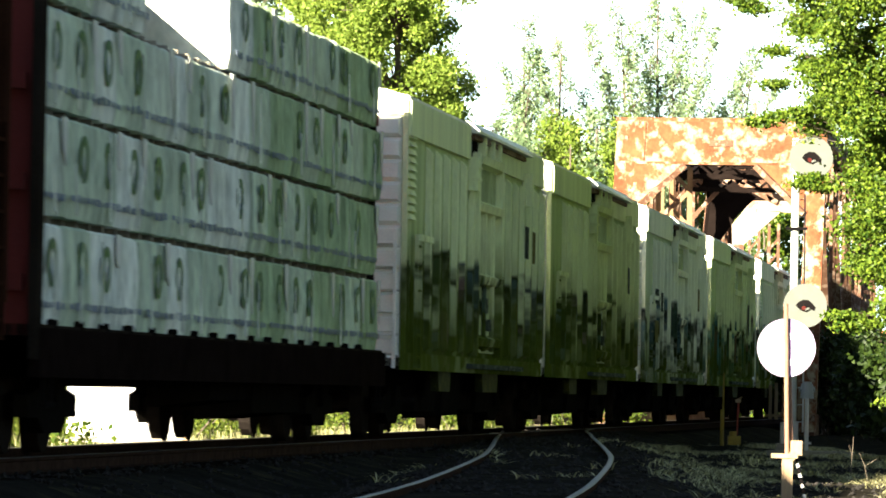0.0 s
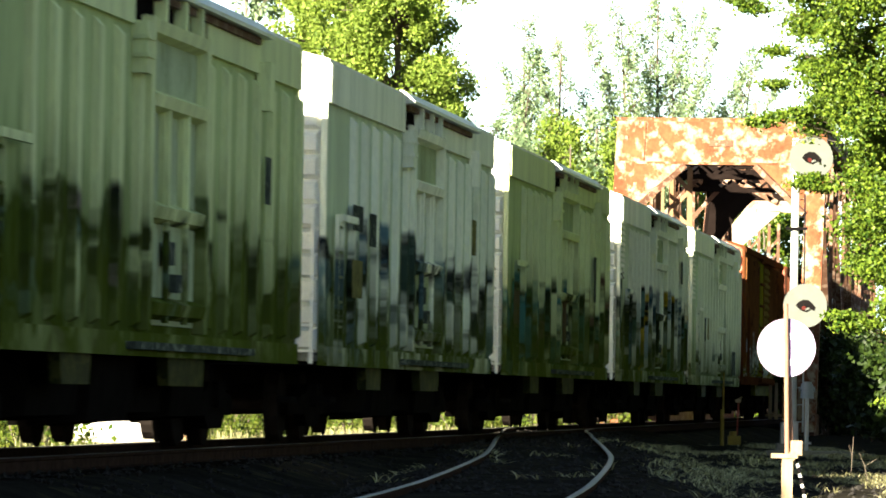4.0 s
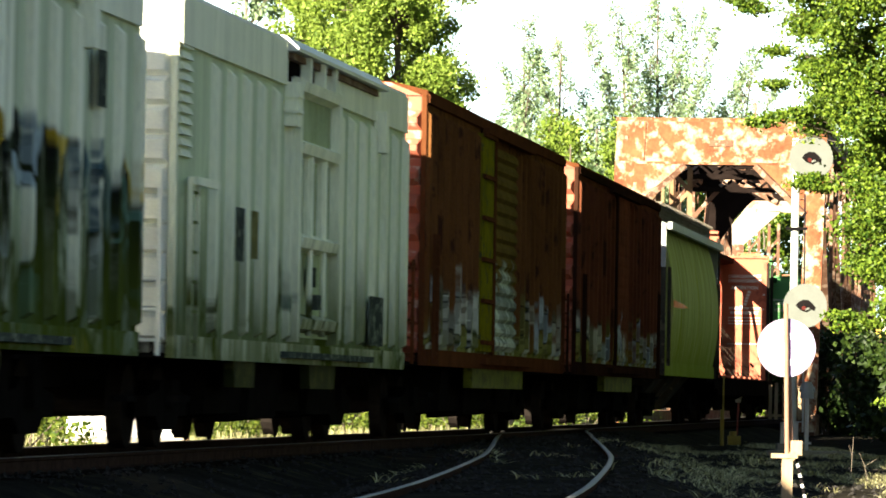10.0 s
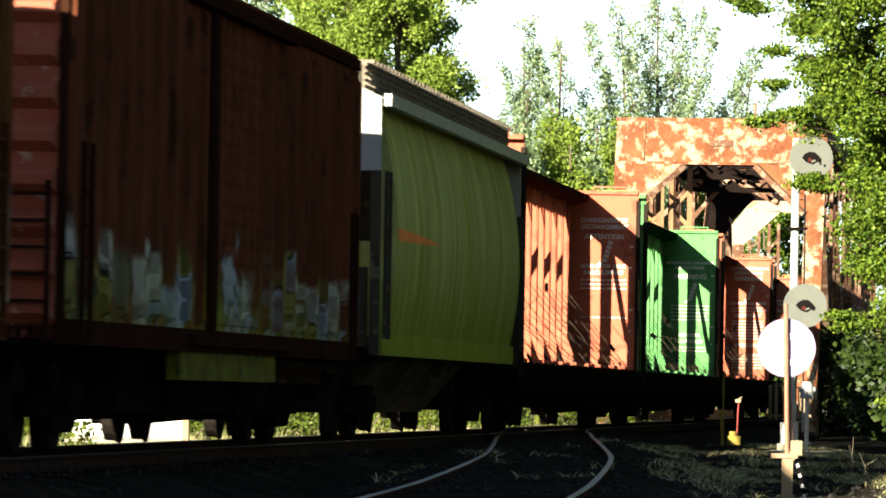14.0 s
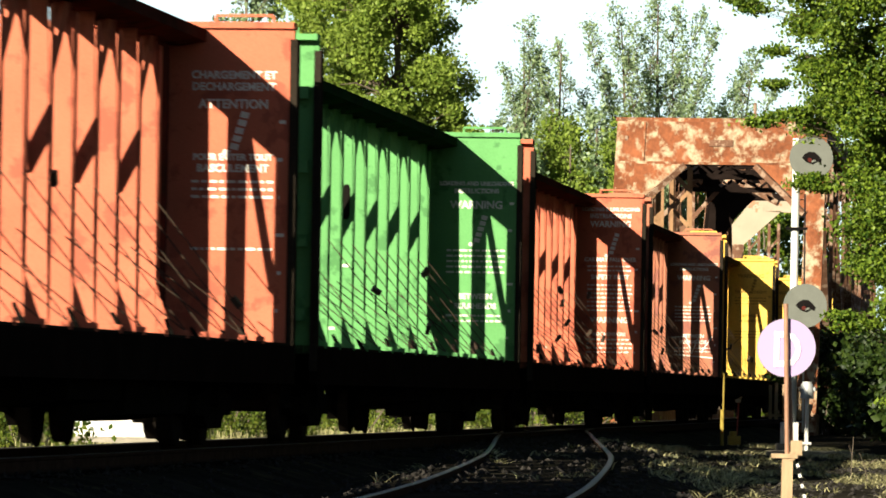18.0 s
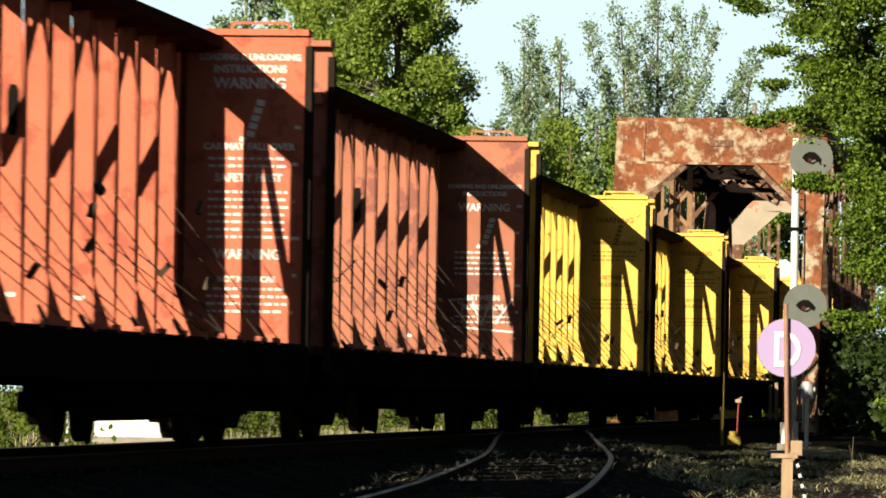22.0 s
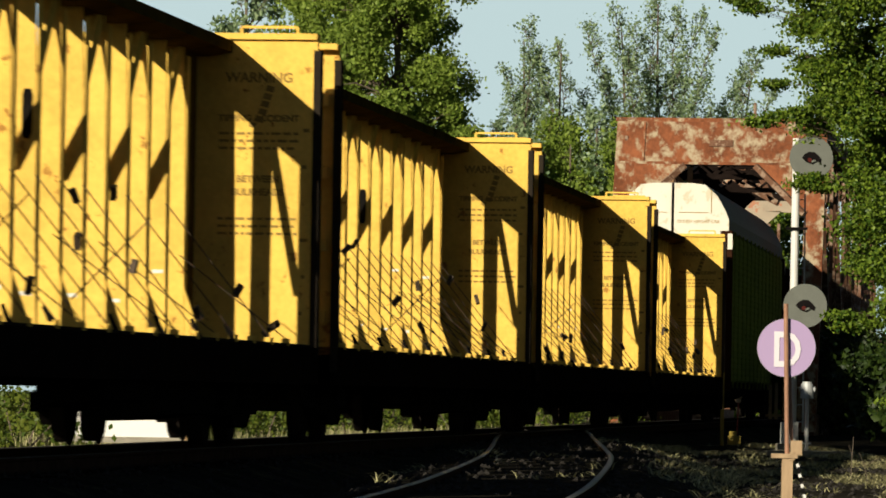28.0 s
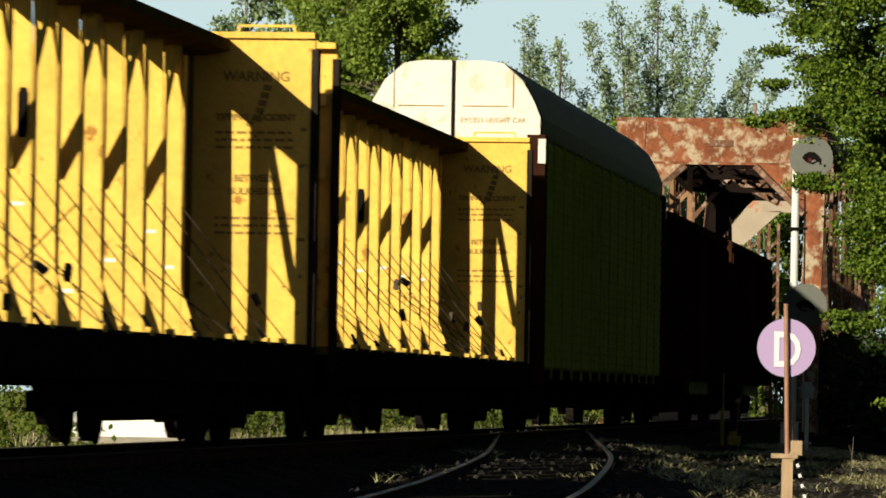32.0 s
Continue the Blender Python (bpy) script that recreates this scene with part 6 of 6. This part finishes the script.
# thin bluish poplars against the sky: slender limbs that rise like a fan, each clad in small leaves
def poplar(label, x, y, stems, material, seed, size=0.17, per=34, fat=0.8):
    """stems: (share of the height where it leaves the trunk, tip x, tip height) for each main limb."""
    rng = np.random.default_rng(seed)
    rnd = random.Random(seed)
    t = thing("tree", label, "tree", group="trees by the line")
    g = ground_z(x, y)
    top = max(h for _, _, h in stems)
    wood, cl = Solid(), []
    lead = max(stems, key=lambda q: q[2])
    trunk = [Vector((x + (lead[1] - x) * f ** 1.6, y, g - 0.2 + (top - g) * f)) for f in np.linspace(0, 1, 7)]
    for i in range(6):
        wood.rod(trunk[i], trunk[i + 1], 0.22 * (1 - i / 7), 7, 0.22 * (1 - (i + 1) / 7))
    for f0, tx, th in stems:
        p = trunk[0].lerp(trunk[-1], f0)
        p.x = x + (lead[1] - x) * f0 ** 1.6
        q = Vector((tx, y + rnd.uniform(-1.5, 1.5), th))
        n = max(4, int((q - p).length / 0.5))
        last = p
        for i in range(1, n + 1):
            f = i / n
            c = p.lerp(q, f) + Vector((0.25 * math.sin(7 * f + seed), 0, 0.10 * math.sin(3.1 * f) * (q - p).length))
            wood.rod(last, c, 0.07 * (1.1 - f), 4, 0.07 * (1.05 - f))
            last = c
            if f < 0.12:
                continue
            for _ in range(3):
                side = rnd.uniform(-1, 1) * (1.0 - 0.75 * f) * 1.25
                d = c + Vector((side, rnd.uniform(-0.8, 0.8), rnd.uniform(0.0, 0.6) + 0.35 * abs(side)))
                wood.rod(c, d, 0.025, 3, 0.01)
                r = fat * rnd.uniform(0.6, 1.3) * (1.0 - 0.35 * f)
                cl.append((d, (r, r, r * 1.25), rnd.uniform(0.3, 1.3)))
    part("trunk", wood, BARK, t)
    leaves("crown", cl, material, t, size, per, rng, 0.4)
    return t


def fan(x, h, spread, n, seed, low=0.45):
    """Limb tips in a ragged fan about the leading stem."""
    r = random.Random(seed)
    tips = [(0.25, x, h)]
    for i in range(n):
        f = (i + r.random()) / n
        tips.append((0.06 + 0.45 * f, x + spread * r.choice((-1, 1)) * (1 - 0.55 * f) * r.uniform(0.45, 1.05), h * (low + (0.97 - low) * f * r.uniform(0.8, 1.05))))
    return tips


SLIM, OPEN = "slender blue-green poplar with sky between its branches", "open-crowned blue-green poplar with sky showing through"
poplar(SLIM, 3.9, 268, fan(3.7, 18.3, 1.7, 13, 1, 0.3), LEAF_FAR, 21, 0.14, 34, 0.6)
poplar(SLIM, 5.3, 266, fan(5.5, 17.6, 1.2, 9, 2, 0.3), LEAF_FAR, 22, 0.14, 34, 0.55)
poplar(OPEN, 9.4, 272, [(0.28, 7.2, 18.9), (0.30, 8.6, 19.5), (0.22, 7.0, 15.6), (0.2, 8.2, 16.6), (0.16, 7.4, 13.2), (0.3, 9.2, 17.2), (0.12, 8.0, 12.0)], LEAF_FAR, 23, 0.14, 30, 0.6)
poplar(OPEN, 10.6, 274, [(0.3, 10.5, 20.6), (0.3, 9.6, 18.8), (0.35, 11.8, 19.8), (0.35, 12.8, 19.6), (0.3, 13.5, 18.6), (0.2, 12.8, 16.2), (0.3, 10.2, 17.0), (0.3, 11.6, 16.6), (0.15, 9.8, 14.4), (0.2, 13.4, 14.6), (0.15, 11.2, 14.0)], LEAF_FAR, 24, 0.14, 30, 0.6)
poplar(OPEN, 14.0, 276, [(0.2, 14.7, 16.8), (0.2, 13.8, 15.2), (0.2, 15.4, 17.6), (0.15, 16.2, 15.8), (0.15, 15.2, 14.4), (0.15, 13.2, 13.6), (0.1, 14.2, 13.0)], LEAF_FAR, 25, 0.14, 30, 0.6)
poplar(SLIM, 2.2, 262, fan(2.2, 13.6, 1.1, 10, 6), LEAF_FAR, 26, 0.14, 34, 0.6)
for i, (x, y, h, w) in enumerate(((2.9, 224, 11.0, 1.3), (4.0, 227, 11.6, 1.3), (5.1, 225, 11.2, 1.3), (6.2, 226, 11.9, 1.3), (7.1, 224, 10.8, 1.2), (8.3, 256, 13.0, 1.6), (10.6, 262, 13.2, 1.6), (13.0, 264, 12.6, 1.4))):
    poplar("young bright green poplar by the bridge", x, y, fan(x, h, w, 14, 30 + i, 0.3), LEAF_MID if i % 3 else LEAF_FAR, 50 + i, 0.17, 52, 0.8)


for i, (x, y, h) in enumerate(((15.2, 292, 13.0), (17.6, 300, 14.0), (20.5, 306, 14.0), (12.6, 300, 11.0))):
    tree("dark shaded tree beyond the bridge", x, y, h, 2.6, LEAF_NEAR, 0.24, 9000, 300 + i, first=0.02, n=70, clump=0.28, top=0.5)


def bush(x, y, r, h, seed, leaf=None, label="sunlit yellow-green bush beyond the track", per=150):
    rng = np.random.default_rng(seed)
    rnd = random.Random(seed)
    b = thing("bush", label, "bush", group="bushes along the line")
    g = ground_z(x, y)
    cl = [((x + rnd.uniform(-1, 1) * r, y + rnd.uniform(-1, 1) * r, g + h * rnd.uniform(0.15, 0.85)), (r * 0.45, r * 0.45, h * 0.25), 1.0) for _ in range(9)]
    s = Solid()
    for c, _, _ in cl:
        s.rod((x + rnd.uniform(-0.2, 0.2), y, g - 0.05), c, 0.03, 5, 0.012)
    part("stem", s, BARK, b)
    leaves("foliage", cl, leaf or LEAF_BUSH, b, 0.10 if leaf is None else 0.15, per, rng, 0.6)
    return b


for i in range(11):
    y = 107 + 4.5 * i
    bush(9.9 + 0.083 * (y - 106), y, 1.5, 2.1 + 0.4 * (i % 2), 110 + i, LEAF_SHADE, "undergrowth beside the bridge, leaves painted dark as if shaded", 420)
for i, (x, y) in enumerate(((12.2, 148), (12.9, 150), (12.5, 143), (13.4, 152), (11.6, 138), (11.2, 160.3), (12.0, 161), (12.9, 160.5), (13.6, 161))):
    bush(x, y, 1.4, 3.2, 150 + i, LEAF_SHADE, "undergrowth beside the bridge, leaves painted dark as if shaded", 420)
for i in range(13):
    y = 96 + i * 5.2
    bush(track_x(y) - 8.6 - 1.7 * (i % 3), y + (12 if 1 <= i <= 4 else 0), 1.5, 1.5 + 0.5 * (i % 2), 70 + i)
for i in range(6):
    bush(-11.5 + 1.3 * i, 122 + 2 * i, 1.6, 1.9, 90 + i)


for i, (x, y) in enumerate(((0.6, 156), (2.3, 160), (3.6, 154), (-1.4, 158), (4.6, 250), (1.5, 246))):
    bush(x, y, 1.7, 1.6, 130 + i)


def blades(name, label, spots, height, seed, per=14, lay=1.0):
    """Tufts of thin blades."""
    rnd = random.Random(seed)
    v, f = [], []
    for x, y, k in spots:
        g = ground_z(x, y) - 0.01
        for _ in range(per):
            a, ln, h = rnd.uniform(0, 6.28), rnd.uniform(0.05, 0.16) * lay, height * k * rnd.uniform(0.5, 1.2)
            bx, by = x + rnd.uniform(-0.13, 0.13), y + rnd.uniform(-0.13, 0.13)
            w = 0.008
            cx, cy = math.cos(a), math.sin(a)
            o = len(v)
            v += [(bx - cy * w, by + cx * w, g), (bx + cy * w, by - cx * w, g), (bx + cx * ln * 0.5 + cy * w, by + cy * ln * 0.5 - cx * w, g + h * 0.7), (bx + cx * ln * 0.5 - cy * w, by + cy * ln * 0.5 + cx * w, g + h * 0.7), (bx + cx * ln * 1.3, by + cy * ln * 1.3, g + h)]
            f += [(o, o + 1, o + 2, o + 3), (o + 3, o + 2, o + 4)]
    me = bpy.data.meshes.new(name)
    me.from_pydata(v, [], f)
    me.materials.append(GRASS)
    return tagged(new(name, me), label, "grass", kind="stuff")


rg = random.Random(8)
spots = []
while len(spots) < 1700:
    y = rg.uniform(52, 118)
    x = rg.uniform(track_x(y) + 2.3, 8.0)
    if y < 108 and x < spur_x(y) + 1.3 and rg.random() < 0.88:
        continue
    dens = noise.noise(Vector((x * 0.6, y * 0.18, 7.0)))
    if dens > 0.10 or rg.random() < 0.02:
        spots.append((x, y, rg.uniform(0.4, 1.1)))
blades("dry_grass", "thin dry grass and weeds in the ballast", spots, 0.095, 3, 13, 1.7)
far_spots = [(track_x(y) - rg.uniform(4.5, 12), y, rg.uniform(0.7, 1.6)) for y in [rg.uniform(114, 170) for _ in range(2600)]]
blades("verge_grass", "tall sunlit grass beyond the track", far_spots, 0.45, 4)

weed = thing("dead_weed", "bare brown dead weed stalks standing in the ballast", "weed")
for x, y, h, lean in ((5.25, 70.0, 0.62, 0.03), (5.46, 69.8, 0.42, -0.12)):
    g = ground_z(x, y) - 0.03
    part("stalk", Solid().rod((x, y, g), (x + lean * 0.4, y, g + h * 0.6), 0.006, 5, 0.005).rod((x + lean * 0.4, y, g + h * 0.6), (x + lean, y, g + h), 0.005, 5, 0.003).rod((x + lean * 0.4, y, g + h * 0.6), (x - lean, y, g + h * 0.85), 0.004, 4, 0.002), BARK, weed)

# loose ballast stones
rs = random.Random(6)
v, f = [], []
while len(v) < 6000 * 6:
    y = 46 + 63 * rs.random() ** 1.4
    x = rs.uniform(track_x(y) + 1.0, 8.5) if rs.random() < 0.8 else track_x(y) + rs.uniform(-3, 1.5)
    g, r = ground_z(x, y), rs.uniform(0.018, 0.045)
    o = len(v)
    a = rs.uniform(0, 3)
    c, d = math.cos(a) * r, math.sin(a) * r
    j = lambda: rs.uniform(0.7, 1.3)
    v += [(x + c * j(), y + d * j(), g + 0.2 * r), (x - d * j(), y + c * j(), g + 0.3 * r), (x - c * j(), y - d * j(), g + 0.2 * r), (x + d * j(), y - c * j(), g + 0.3 * r), (x + 0.3 * c, y, g + r * j()), (x, y, g - r)]
    f += [(o, o + 1, o + 4), (o + 1, o + 2, o + 4), (o + 2, o + 3, o + 4), (o + 3, o, o + 4), (o + 1, o, o + 5), (o + 2, o + 1, o + 5), (o + 3, o + 2, o + 5), (o, o + 3, o + 5)]
me = bpy.data.meshes.new("ballast_stones")
me.from_pydata(v, [], f)
me.materials.append(STONE)
tagged(new("ballast_stones", me), "loose grey ballast stones", "gravel", kind="stuff")


# ---- movement ----
SPEED, GAIN = 12.1065, 0.02158


def motions():
    """The train rolls down the line at a steady pace, each car at its own place in it."""
    for car, s in CARS:
        rows = []
        for i in range(33):
            rows.append((float(i), on_track(s - SPEED * i - GAIN * (i - 16) ** 2 / 2)))
        walk(car, rows)


motions()
